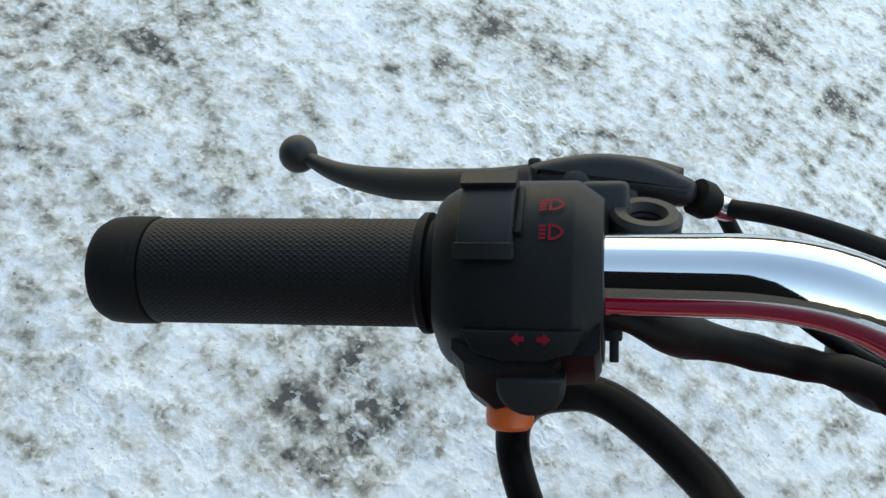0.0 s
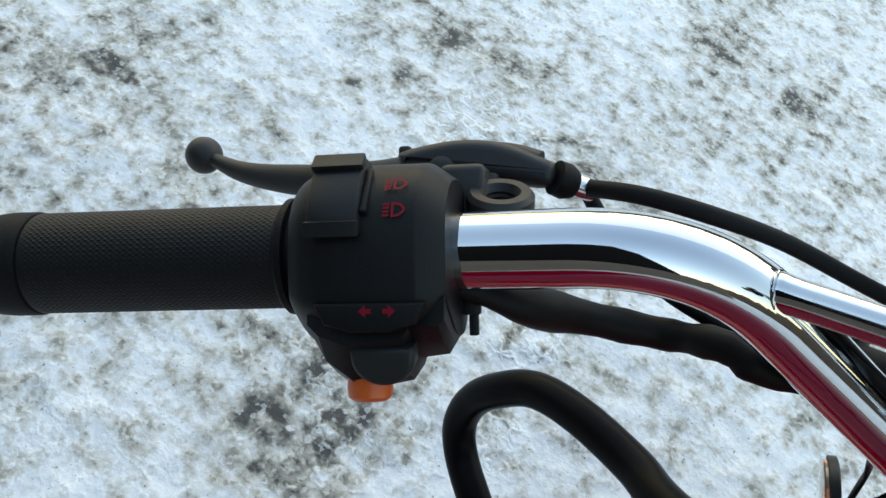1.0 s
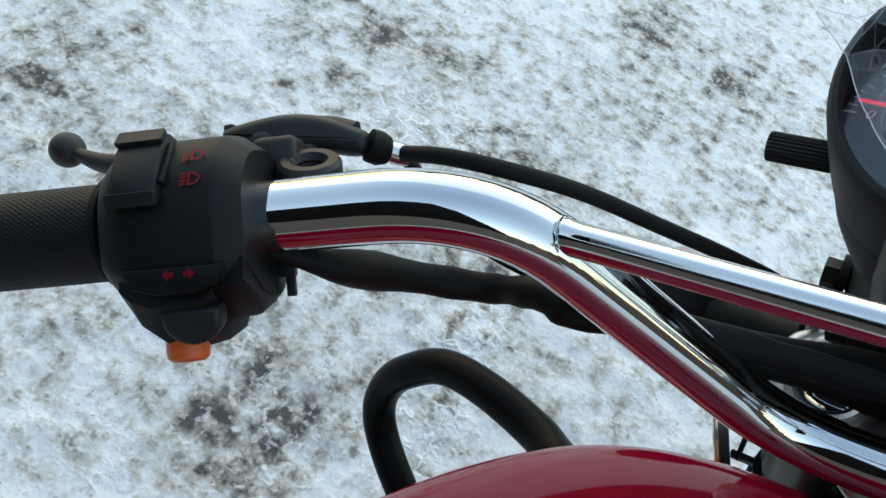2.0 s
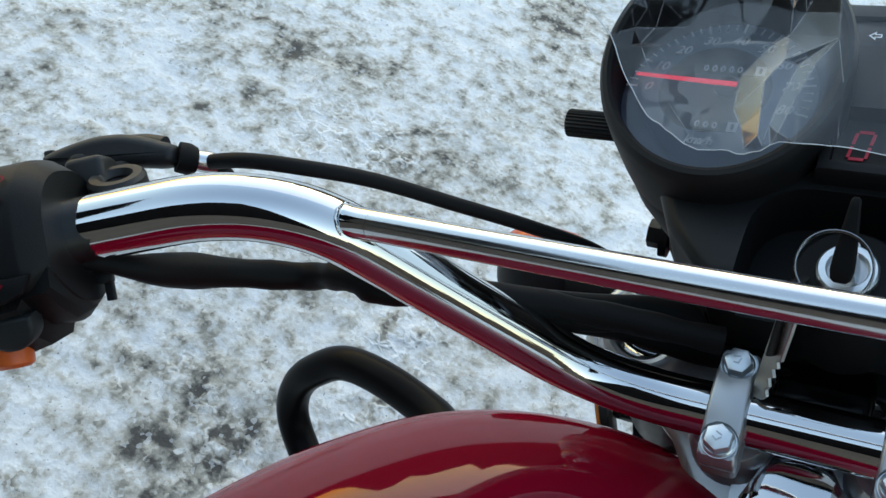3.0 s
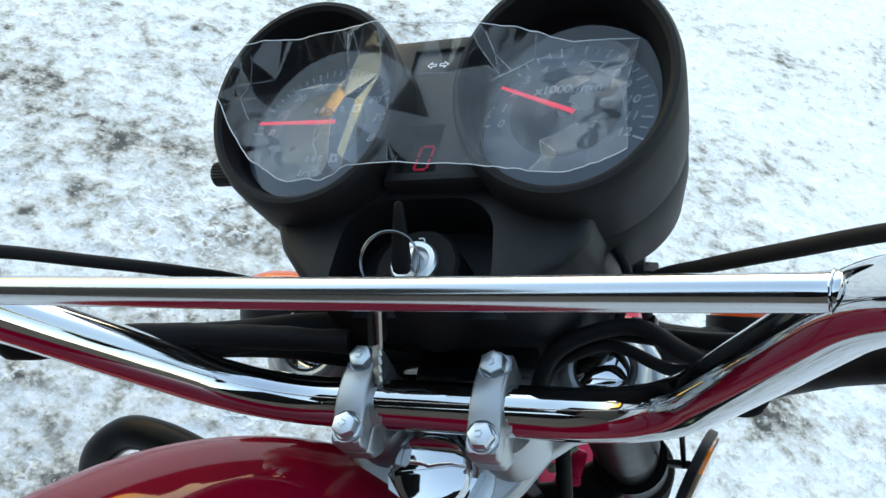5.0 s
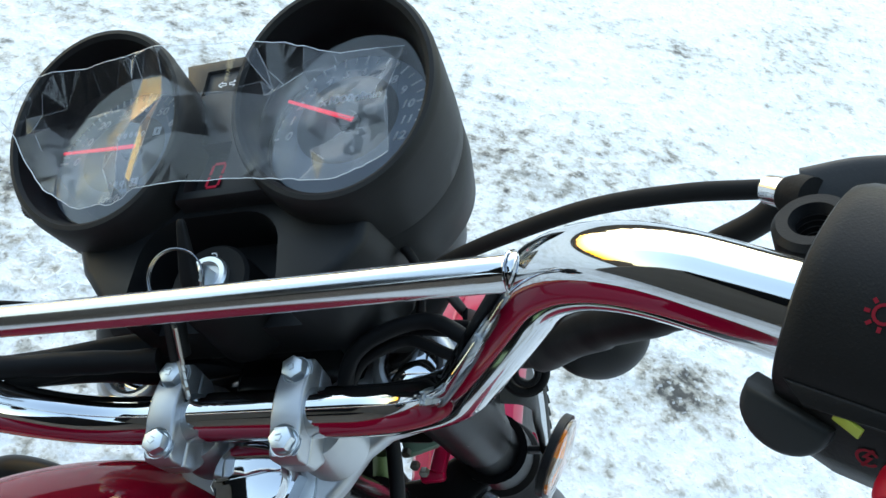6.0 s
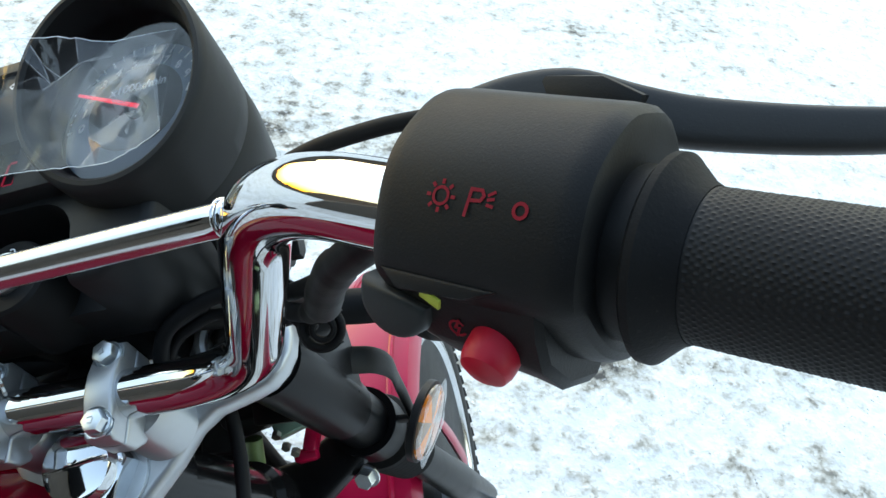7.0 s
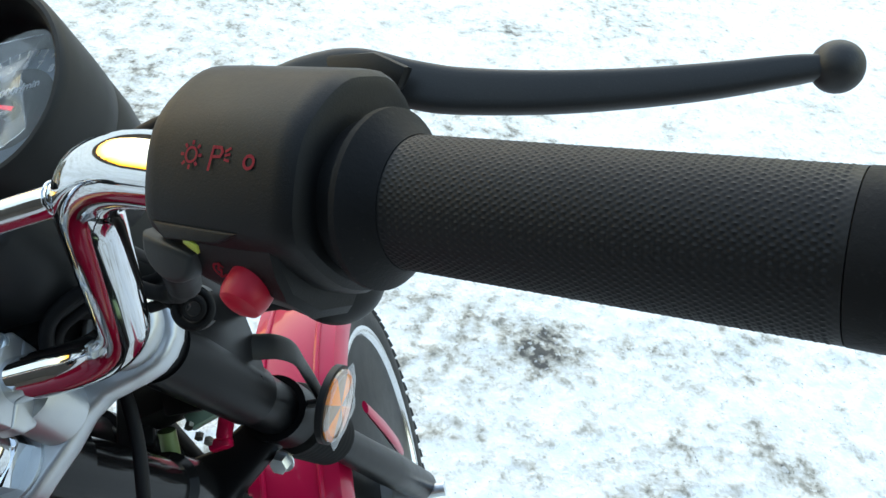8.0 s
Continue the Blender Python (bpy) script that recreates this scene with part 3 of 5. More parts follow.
def build_ground():
    near = np.concatenate([np.arange(-1.7, 2.2, 0.0095)])
    ys = np.concatenate([np.arange(-0.5, 2.2, 0.0095), np.arange(2.2, 4.6, 0.03)])
    far = np.array([2.5, 3.5, 5, 8, 14, 25, 50, 100, 200, 400, 900])
    xs = np.concatenate([-far[::-1] + 0.2, near, far + 0.2])
    ys = np.concatenate([-far[::-1] + 1.4, ys, far + 3.2])
    gx, gy = np.meshgrid(xs, ys)
    edge = np.clip((1.85 - np.abs(gx - 0.2)) / 0.3, 0, 1) * np.clip((4.5 - gy) / 0.5, 0, 1) * np.clip((gy + 0.48) / 0.2, 0, 1)
    z = ground_height(gx, gy) * edge
    verts = np.stack([gx, gy, z], -1).reshape(-1, 3)
    nx, ny = len(xs), len(ys)
    i = np.arange(ny - 1)[:, None] * nx + np.arange(nx - 1)[None]
    faces = np.stack([i, i + 1, i + nx + 1, i + nx], -1).reshape(-1, 4)
    me = bpy.data.meshes.new("ground")
    me.from_pydata(verts.tolist(), [], faces.tolist())
    at_ = me.attributes.new("dirt", "FLOAT", "POINT")
    at_.data.foreach_set("value", (dirt_amount(gx, gy) * edge * (gy > -0.5) + 0.16 * (1 - edge * (gy > -0.5))).reshape(-1).astype(np.float32))
    away = me.attributes.new("away", "FLOAT", "POINT")
    away.data.foreach_set("value", (1 - edge).reshape(-1).astype(np.float32))
    tread = me.attributes.new("trod", "FLOAT", "POINT")
    trod = np.clip(3 * (fbm(gx, gy, 0.3, 3, 133) - 0.55), 0, 0.35) * edge
    for cx, cy, r in TROD:
        trod = trod + np.exp(-((gx - cx) ** 2 + (gy - cy) ** 2) / (r * r)) * (0.4 + 1.2 * fbm(gx, gy, 0.05, 2, 141))
    tread.data.foreach_set("value", trod.reshape(-1).astype(np.float32))
    for p in me.polygons:
        p.use_smooth = True
    me.materials.append(snow_material())
    return tagged(new("ground", me), "trodden dirty snow and ice over asphalt with tyre prints", "ground", kind="structure")


build_ground()


def far_band():
    """Bare woods and roofs all round, far off and unseen; raised to mask glow."""
    bm = bmesh.new()
    rng = random.Random(4)
    n, old, first = 180, None, None
    for k in range(n):
        a = 2 * math.pi * k / n
        r = 60 + 8 * math.sin(3 * a)
        h = 3.0 + 1.6 * rng.random() * rng.random()
        # raised to block the horizon glow, all round but to the north-west
        gap = abs(math.degrees(a) - 153) / 26
        h += 9.5 * min(1.0, max(0.0, 6 * (gap - 1))) * (0.7 + 0.3 * rng.random())
        lo, hi = bm.verts.new((r * math.cos(a), r * math.sin(a), -0.5)), bm.verts.new((r * math.cos(a), r * math.sin(a), h))
        if old:
            bm.faces.new((old[0], lo, hi, old[1]))
        first, old = first or (lo, hi), (lo, hi)
    bm.faces.new((old[0], first[0], first[1], old[1]))
    me = bpy.data.meshes.new("backdrop")
    bm.to_mesh(me)
    bm.free()
    me.materials.append(TREES)
    tagged(new("backdrop", me), "unseen far band of bare dark woods, raised to hide the horizon glow", "woods", kind="structure")


far_band()


def house_wall():
    """Unseen screens added behind the viewer, mirrored dark: brown below, black peak, west wing."""
    def slab(name, outline, place, turn, thick, material, label):
        bm = prism(outline, 0, thick, 0)
        bm.transform(at(*place) @ rot("Z", turn) @ rot("X", 90))
        me = bpy.data.meshes.new(name)
        bm.to_mesh(me)
        bm.free()
        me.materials.append(material)
        tagged(new(name, me), label, "wall", kind="structure")

    slab("screen_south", [(-5.4, -0.1), (8, -0.1), (8, 2.3), (-5.4, 2.3)], (0.8, -4.2, 0), -8, 0.3, SCREENBROWN, "unseen brown screen added as a dark reflection")
    slab("screen_peak", [(-5.0, 2.3), (4.5, 2.3), (3.0, 4.6), (1.8, 6.4), (0, 7.6), (-1.8, 6.4), (-3.0, 4.9)], (0.8, -4.15, 0), -8, 0.35, SCREENBLACK, "unseen black peaked screen added as a dark reflection")
    slab("screen_west", [(-3.0, -0.1), (0, -0.1), (0, 3.3), (-3.0, 3.3)], (-4.2, -0.8, 0), 90, 0.3, SCREENBROWN, "unseen brown west screen added as a dark reflection")
    slab("screen_west_upper", [(-3.0, 3.3), (0, 3.3), (0, 4.3), (-1.2, 4.8), (-3.0, 4.8)], (-4.15, -0.8, 0), 90, 0.35, SCREENBLACK, "unseen black west screen added as a dark reflection")


house_wall()

# ---- the motorcycle ----
bike = new("motorcycle")
bike.location = (0.10, 0.14, 0.0)
tagged(bike, "red and black motorcycle with chrome handlebar leaning on trodden snow", "motorcycle")
bpy.context.view_layer.update()


def mirror(x):
    return Matrix.Diagonal((x, 1, 1, 1))


# handlebar: one bent chrome tube with a brace welded across
C1, C2 = V(90.7, 0, -16.7), V(168, -16, 126.5)
ALONG = V(150, -82.3, 23.4).normalized()
END = C2 + ALONG * 212


def flip(p):
    return V(-p.x, p.y, p.z)


handlebar = part("handlebar", tube(rounded([flip(END), flip(C2), flip(C1), C1, C2, END], [36, 40, 40, 36], 14), 11.1, 32), CHROME, bike, "bent chrome handlebar tube")
ends = [V(-155, -13.5, 109.6), V(-140, -12.5, 108.5), V(0, -12.9, 107.5), V(140, -12.5, 108.5), V(155, -13.5, 109.6)]
part("crossbar", tube(spline(ends, 6), 5.3, 24), BRUSHED, handlebar, "slim chrome brace")
for s in (-1, 1):
    # a smooth weld that flares out onto the bar
    bead = moved(lathe([(5.3, 0), (5.35, 4), (5.5, 7), (5.8, 9), (6.0, 10.5), (5.6, 11.5), (4, 12.5)], 32), at(s * 140, -12.6, 108.6) @ rot("Y", 90 * s))
    part("weld_bead", bead, CHROME, handlebar)
    # the run of the weld, close to even
    run = ring(5.9, 0.4, 48, 8)
    for v in run.verts:
        a = math.atan2(v.co.y, v.co.x)
        v.co.z += 1.5 * math.cos(a - 0.6) + 0.12 * math.sin(11 * a)
    part("weld_run", moved(run, at(s * 149.5, -12.9, 109.2) @ rot("Y", 90 * s)), CHROME, handlebar)

# clamps that hold the bar
for s in (-1, 1):
    x0 = s * 30
    # one cast band arched over the bar, with a round pocket sunk for each bolt
    band = [(-22.4, -17.2), (-22.8, -9.6), (-21.4, -7.0), (-17, -5.6), (-11.5, -3.9), (-6, -2.4), (0, -1.9), (6, -2.4), (11.5, -3.9), (17, -5.6), (21.4, -7.0), (22.8, -9.6), (22.4, -17.2)]
    body_c = moved(prism(band[::-1], -6.9, 6.9, 1.3, 3), at(x0, 0, 0) @ Matrix(((0, 0, 1, 0), (1, 0, 0, 0), (0, 1, 0, 0), (0, 0, 0, 1))))
    cap_ = carved(body_c, *[moved(lathe([(0, -7.4), (7.2, -7.4), (7.5, 4), (0, 4)], 32), at(x0, y, 0)) for y in (-16.4, 16.4)])
    clamp = part("bar_clamp", cap_, ALLOY, bike, "cast alloy clamp with two bolts", CLAMP)
    for y in (-15.8, 15.8):
        part("washer", moved(lathe([(0, 0), (6.6, 0), (6.6, 1.2), (0, 1.2)], 28), at(x0, y, -7.2)), STEEL, clamp, frame_m=CLAMP)
        head_m = at(x0, y, -6.0) @ rot("Z", 17 * s + y)
        bolt = join(moved(hexhead(9.6, 5.0, 0.4), head_m), moved(lathe([(5.8, 0), (6.2, 0.4), (5.6, 1.0)], 24), at(x0, y, -6.0)))
        stud = part("bolt", bolt, STEEL, clamp, "zinc plated hexagon bolt", CLAMP)
        part("stamped_mark", join(*[moved(box(w_, 0.45, 0.35, 0), head_m @ at(px_, py_, 5.5) @ rot("Z", t_)) for w_, px_, py_, t_ in ((2.6, -0.6, 1.2, 8), (1.8, 0.8, -0.2, 70), (2.2, -0.4, -1.4, -5))]), ALLOY, stud, frame_m=CLAMP)
    low = join(moved(prism([(-22.6, -17.6), (22.6, -17.6), (22, -27), (17, -34), (8, -38), (-8, -38), (-17, -34), (-22, -27)][::-1], -6.9, 6.9, 2.2, 3), at(x0, 0, 0) @ Matrix(((0, 0, 1, 0), (1, 0, 0, 0), (0, 1, 0, 0), (0, 0, 0, 1)))),
               moved(lathe([(0, -58), (17, -58), (17, -36), (15, -30), (0, -30)], 32), at(x0, 0, 0)))
    part("riser", low, ALLOY, bike, "cast alloy bar riser", CLAMP)

# top yoke and stem nut
LEG, LEG_Y, STEM_Y = 72.0, 27.0, -25.0
out_ = [(33 * math.cos(radians(a)), STEM_Y + 33 * math.sin(radians(a))) for a in range(-150, -29, 15)]
right = [(40, -28), (50, -13), (60, -5)] + [(LEG + 27 * math.cos(radians(a)), LEG_Y + 27 * math.sin(radians(a))) for a in range(-75, 131, 20)] + [(48, 40), (34, 24), (20, 14)]
out_ += right + [(-x, y) for x, y in right[::-1]]
yoke = part("top_yoke", prism(out_, -68, -53, 4.0, 3), ALLOY, bike, "silver cast top yoke", FORK)
part("stem_washer", moved(lathe([(0, -53), (25, -53), (25, -50.5), (0, -50.5)], 40), at(2.6, STEM_Y - 2.6, 0)), STEEL, yoke, frame_m=FORK)
part("stem_nut", moved(hexhead(37, 13), at(2.6, STEM_Y - 2.6, -50.5) @ rot("Z", 8)), CHROME, yoke, "chrome hexagon stem nut", FORK)
cap = carved(moved(lathe([(0, -42), (17.5, -42), (17.5, -33), (16.4, -30.6), (13, -29.6), (0, -29)], 40), at(2.6, STEM_Y - 2.6, 0)), moved(box(60, 1.8, 3, 0), at(2.6, STEM_Y - 2.6, -29) @ rot("Z", 12)))
part("stem_cap", cap, CHROME, yoke, "chrome slotted cap", FORK)
for s in (-1, 1):
    fork = part("fork_leg", moved(lathe([(0, -850), (17, -850), (20, -844), (20, -640), (18, -560), (16, -420), (16, -300), (19.5, -290), (19.5, -70), (0, -70)], 36), at(s * LEG, LEG_Y, 0)), FORKBLACK, bike, "black fork leg", FORK)
    part("fork_cap", moved(lathe([(0, -50), (12.6, -50), (12.6, -44.5), (12, -43), (8, -41.2), (0, -40.4)], 36), at(s * LEG, LEG_Y, 0)), CHROME, fork, "domed chrome fork cap", FORK)
    part("fork_collar", moved(lathe([(12.4, -56), (21.5, -56), (21, -49), (20, -45), (18, -42.6), (15.4, -42), (13.4, -43), (12.4, -46)], 40, closed=True), at(s * LEG, LEG_Y, 0)), ALLOY, fork, frame_m=FORK)
    boot = [(18.5, -312)]
    for k in range(9):
        z = -318 - k * 11
        boot += [(28.5 - k * 0.5, z), (29.5 - k * 0.5, z - 4), (26.5 - k * 0.5, z - 7.5), (26.5 - k * 0.5, z - 9)]
    part("fork_boot", moved(lathe(boot + [(18.2, -424)], 32), at(s * LEG, LEG_Y, 0)), RUBBER, fork, "ribbed rubber boot", FORK)
    bolt_m = toward((s * 67, -8, -300), (-0.25 * s, -0.62, 0.74))
    part("pinch_bolt", join(moved(hexhead(13, 8), bolt_m), moved(lathe([(0, -1), (9.5, -1), (9.5, 0.6), (0, 0.6)], 20), bolt_m)), STEEL, fork, frame_m=FORK)
    ear = [(27, -74), (64, -74), (76, -120), (74, -165), (54, -190), (35, -206), (27, -208)]
    part("headlight_ear", join(moved(prism(ear[::-1], -1.4, 1.4, 0.6), at(s * (LEG + 18.4), 0, 0) @ Matrix(((0, 0, 1, 0), (1, 0, 0, 0), (0, 1, 0, 0), (0, 0, 0, 1)))), moved(lathe([(21.2, -222), (21.2, -84), (19.6, -84), (19.6, -222)], 32, closed=True), at(s * LEG, LEG_Y, 0))), FORKBLACK, fork, frame_m=FORK)
    # reflector on a bracket at the outer side
    refl = part("reflector", moved(lathe([(0, 0), (28, 0), (30, 1), (30, 6), (28, 6.5), (0, 6.5)], 40), at(s * 112, 25, -283) @ rot("Z", -22 * s) @ rot("Y", 90 * s)), PLASTIC, bike, "round amber side reflector in black holder", FORK)
    for k in range(8):
        # every other facet takes the darker copy as painted shading
        wedge = lathe([(0, 6.6), (27.6, 6.6), (27.4, 8.2), (25.5, 9.2), (0, 9.8)], 6, a0=45 * k + 10, a1=45 * k + 55)
        part("lens_facet", moved(wedge, at(s * 112, 25, -283) @ rot("Z", -22 * s) @ rot("Y", 90 * s)), LENS if k % 2 else LENSDARK, refl, frame_m=FORK)
    strap = [(s * 84, 47, -174), (s * 93, 48, -186), (s * 102, 50, -200), (s * 107, 50, -222), (s * 105, 46, -250), (s * 106, 38, -268), (s * 107, 30, -280)]
    part("reflector_bracket", join(moved(box(30, 4, 14, 1), at(s * 97, 27, -283)), tube(spline(strap), 9.0, 12, flat=(0.2, 1), up=(0, 1, 0))), SATIN, refl, frame_m=FORK)
    scrap = [(30.5 + 2.5 * math.sin(5 * radians(a) + s) + 1.5 * math.sin(9 * radians(a))) for a in range(0, 360, 10)]
    flat_ = bmesh.new()
    inner_ = [flat_.verts.new((24 * math.cos(radians(10 * k)), 24 * math.sin(radians(10 * k)), 10.2)) for k in range(36)]
    outer_ = [flat_.verts.new((r_ * math.cos(radians(10 * k)), r_ * math.sin(radians(10 * k)), 9.6)) for k, r_ in enumerate(scrap)]
    for k in range(36):
        flat_.faces.new((inner_[k], outer_[k], outer_[(k + 1) % 36], inner_[(k + 1) % 36]))
    part("film_scrap", moved(flat_, at(s * 112, 25, -283) @ rot("Z", -22 * s) @ rot("Y", 90 * s)), COVER, refl, "scrap of clear film", FORK)
part("headlight_bracket", join(moved(box(118, 8, 120, 3), at(0, 46, -150)), moved(box(112, 60, 6, 2), at(0, 70, -88))), GLOSSBLACK, bike, "black headlight bracket", FORK)
low_arm = [(LEG, LEG_Y - 22), (LEG + 14, LEG_Y - 10), (LEG, LEG_Y + 16), (44, 22), (20, 6), (0, 2)]
low_plan = [(26 * math.cos(radians(a)), STEM_Y + 26 * math.sin(radians(a))) for a in range(-140, -39, 20)] + low_arm + [(-x, y) for x, y in low_arm[-2::-1]]
part("bottom_yoke", join(prism(low_plan, -303, -279, 5, 3), moved(lathe([(0, -308), (25, -308), (25, -274), (0, -274)], 32), at(LEG, LEG_Y, 0)), moved(lathe([(0, -308), (25, -308), (25, -274), (0, -274)], 32), at(-LEG, LEG_Y, 0))), FORKBLACK, bike, "black lower yoke", FORK)
part("steering_stem", moved(lathe([(0, -300), (21, -300), (27, -270), (27, -240), (22, -235), (22, -110), (27, -105), (27, -70), (0, -70)], 32), at(0, STEM_Y, 0)), GLOSSBLACK, bike, "", FORK)

# front wheel and mudguard
AXLE = V(0, 17, -836)
R_T = 284.0
tyre_profile = []
for k in range(17):
    a = radians(-115 + 230 * k / 16)
    tyre_profile.append((R_T - 38 + 38 * math.cos(a), 36 * math.sin(a)))
tyre_profile += [(R_T - 62, 26), (R_T - 62, -26)]
wheel_m = at(*AXLE) @ rot("Y", 90)
wheel = part("front_wheel", moved(lathe(tyre_profile, 96, closed=True), wheel_m), TYRE, bike, "black tyre on a polished rim", FORK, 50)
blocks = bmesh.new()
for k in range(72):
    for j, (off, r_) in enumerate(((-30, R_T - 14), (-15, R_T - 2), (0, R_T + 1), (15, R_T - 2), (30, R_T - 14))):
        b = box(7.5 if abs(off) < 20 else 6, 17 if abs(off) < 20 else 14, 11, 0)
        b.transform(rot("Z", 5 * k + 2.5 * (j % 2)) @ at(r_ - 2, 0, off) @ rot("Y", -off * 1.5) @ rot("X", 12 if j % 2 else -12))
        me_ = bpy.data.meshes.new("tmp")
        b.to_mesh(me_)
        b.free()
        blocks.from_mesh(me_)
        bpy.data.meshes.remove(me_)
part("tread", moved(blocks, wheel_m), TYRE, wheel, "", FORK, kind="stuff")
part("rim", moved(lathe([(R_T - 56, 30), (R_T - 54, 33), (R_T - 60, 34), (R_T - 64, 32), (R_T - 66, 28), (R_T - 74, 14), (R_T - 75, 0), (R_T - 74, -14), (R_T - 66, -28), (R_T - 64, -32), (R_T - 60, -34), (R_T - 54, -33), (R_T - 56, -30), (R_T - 70, -12), (R_T - 70, 12)], 96, closed=True), wheel_m), RIM, wheel, "polished steel rim", FORK)
part("hub", moved(lathe([(0, -60), (30, -60), (52, -45), (52, -30), (34, -20), (34, 20), (52, 30), (52, 45), (30, 60), (0, 60)], 40), wheel_m), ALLOY, wheel, "", FORK)
for k in range(5):
    spoke = loft([[V(x * w, y0, z * h) for x, z in ((-1, -1), (1, -1), (1, 1), (-1, 1))] for y0, w, h in ((44, 26, 20), (90, 15, 17), (150, 14, 15), (R_T - 84, 22, 20), (R_T - 76, 30, 22))])
    part("spoke", moved(spoke, wheel_m @ rot("Z", 72 * k + 20)), SPOKES, wheel, frame_m=FORK)
# added dark disc that stands in for the darkness inside the rim
part("rim_filler", moved(lathe([(0, -30), (R_T - 70, -28), (R_T - 65.5, -27), (R_T - 65.5, 27), (R_T - 70, 28), (0, 30)], 72), wheel_m), ENGINE, wheel, "dark filler disc added inside the rim", FORK)
part("axle", moved(lathe([(0, -104), (9, -104), (9, 104), (0, 104)], 20), wheel_m), STEEL, wheel, "", FORK)

arc = []
for k in range(40):
    a = radians(-28 + 150 * k / 39)
    c, s_ = math.cos(a), math.sin(a)
    ring_ = []
    for w, dr in ((-53, -26), (-54, -8), (-48, 6), (-28, 12), (0, 14), (28, 12), (48, 6), (54, -8), (53, -26), (50, -26), (50, -9), (45, 2), (28, 8), (0, 10), (-28, 8), (-45, 2), (-50, -9), (-50, -26)):
        rr = R_T + 17 + dr
        ring_.append(V(w, AXLE.y + rr * math.sin(a - radians(35)), AXLE.z + rr * math.cos(a - radians(35))))
    arc.append(ring_)
mudguard = part("front_mudguard", loft(arc), FENDER, bike, "glossy red front mudguard", FORK)
for w in (-1, 1):
    line = []
    for k in range(24):
        a = radians(-25 + 140 * k / 23 - 35)
        line.append(V(w * 30, AXLE.y + (R_T + 30) * math.sin(a), AXLE.z + (R_T + 30) * math.cos(a)))
    part("mudguard_rib", tube(line, 3.0, 8), FENDER, mudguard, frame_m=FORK)

part("mudguard_tab", tube([(60, 94, -622), (63, 82, -690), (64, 70, -750), (64, 66, -775)], [8, 12, 13, 8], 12, flat=(0.4, 1)), FENDER, mudguard, "", FORK)

# headlight behind the instruments
head = part("headlight", moved(lathe([(0, -52), (40, -50), (66, -38), (80, -15), (84, 10), (84, 34), (80, 38), (0, 42)], 48), at(0, 104, -100) @ rot("X", -68)), PLASTIC, bike, "round black headlight bucket", FORK)
part("headlight_rim", moved(lathe([(84, 32), (88, 34), (88, 44), (80, 48), (78, 44)], 48, closed=True), at(0, 104, -100) @ rot("X", -68)), CHROME, head, "", FORK)
part("headlight_lens", moved(lathe([(80, 44), (60, 56), (30, 62), (0, 64)], 48), at(0, 104, -100) @ rot("X", -68)), WHITE, head, "", FORK)
for s in (-1, 1):
    part("mount_bolt", join(moved(hexhead(13, 7), at(s * 84, 92, -96) @ rot("Y", 90 * s)), moved(lathe([(0, -4), (11, -4), (11, 0), (0, 0)], 24), at(s * 84, 92, -96) @ rot("Y", 90 * s))), SATIN, head, "", FORK)
    # turn signals on short stalks
    sm = at(-164 if s < 0 else 150, 84, -199) @ rot("X", -72)
    sig = part("turn_signal", moved(lathe([(33 * math.sin(radians(a)), 4 - 34 * math.cos(radians(a))) for a in range(0, 91, 9)] + [(33.4, 24), (0, 24)], 48), sm @ Matrix.Diagonal((1.0, 0.78, 0.9, 1))), PLASTIC, bike, "black turn signal with amber lens", FORK)
    part("signal_lens", moved(lathe([(31, 24), (30.5, 27), (25, 33), (13, 37), (0, 38)], 36), sm @ Matrix.Diagonal((1.0, 0.78, 0.9, 1))), SIGNAL, sig, "ribbed amber lens", FORK)
    part("stalk", tube(spline([(s * 74, 80, -168), (s * 104, 80, -178), (s * 142, 82, -188)]), [12] * 5 + [11.5] * 6 + [13] * 6, 18), RUBBER, sig, "", FORK)

# ---- instruments ----
HUBS = ((-61, 108, 45), (56, 108, 45))
console_outline = [(-80, 70), (-70, 50), (-52, 30), (44, 30), (58, 40), (66, 52), (68, 70), (76, 120), (60, 140), (-60, 140), (-82, 120)]
body_ = prism(console_outline, -30, 36, 5, 3)
arch = [(-38, 6), (35, 6), (33.5, 40)] + [(12 + 20 * math.cos(radians(a)), 51 + 20 * math.sin(radians(a))) for a in range(0, 91, 15)] + [(-17 - 20 * math.cos(radians(a)), 51 + 20 * math.sin(radians(a))) for a in range(90, -1, -15)] + [(-37.5, 40)]
recess = moved(prism(arch, 8, 80, 0), at(-4, 1.5, 0))
holes = [moved(lathe([(0, -60), (38, -60), (43.5, 90), (0, 90)], 48), at(h[0], h[1], 0)) for h in HUBS]
console = part("instrument_console", carved(body_, recess, *holes), PLASTIC, bike, "black plastic instrument console")
bridge = prism([(-22, 75), (22, 75), (16, 92), (13, 108), (16, 124), (26, 142), (30, 156), (-36, 156), (-32, 142), (-23, 124), (-20, 108), (-22, 92)], 30, 46, 2, 2)
window = moved(box(28, 15, 8, 0.5), at(-8, 141.4, 46))
digit_well = moved(box(19, 25, 16, 0.5), at(-8.5, 91.5, 46))
part("bridge_panel", carved(bridge, window, digit_well), PLASTIC, console, "smooth black panel between the dials")
part("indicator_window", moved(box(27, 14, 2, 0.4), at(-8, 141.4, 43.4)), DIALDARK, console, "dark indicator window")
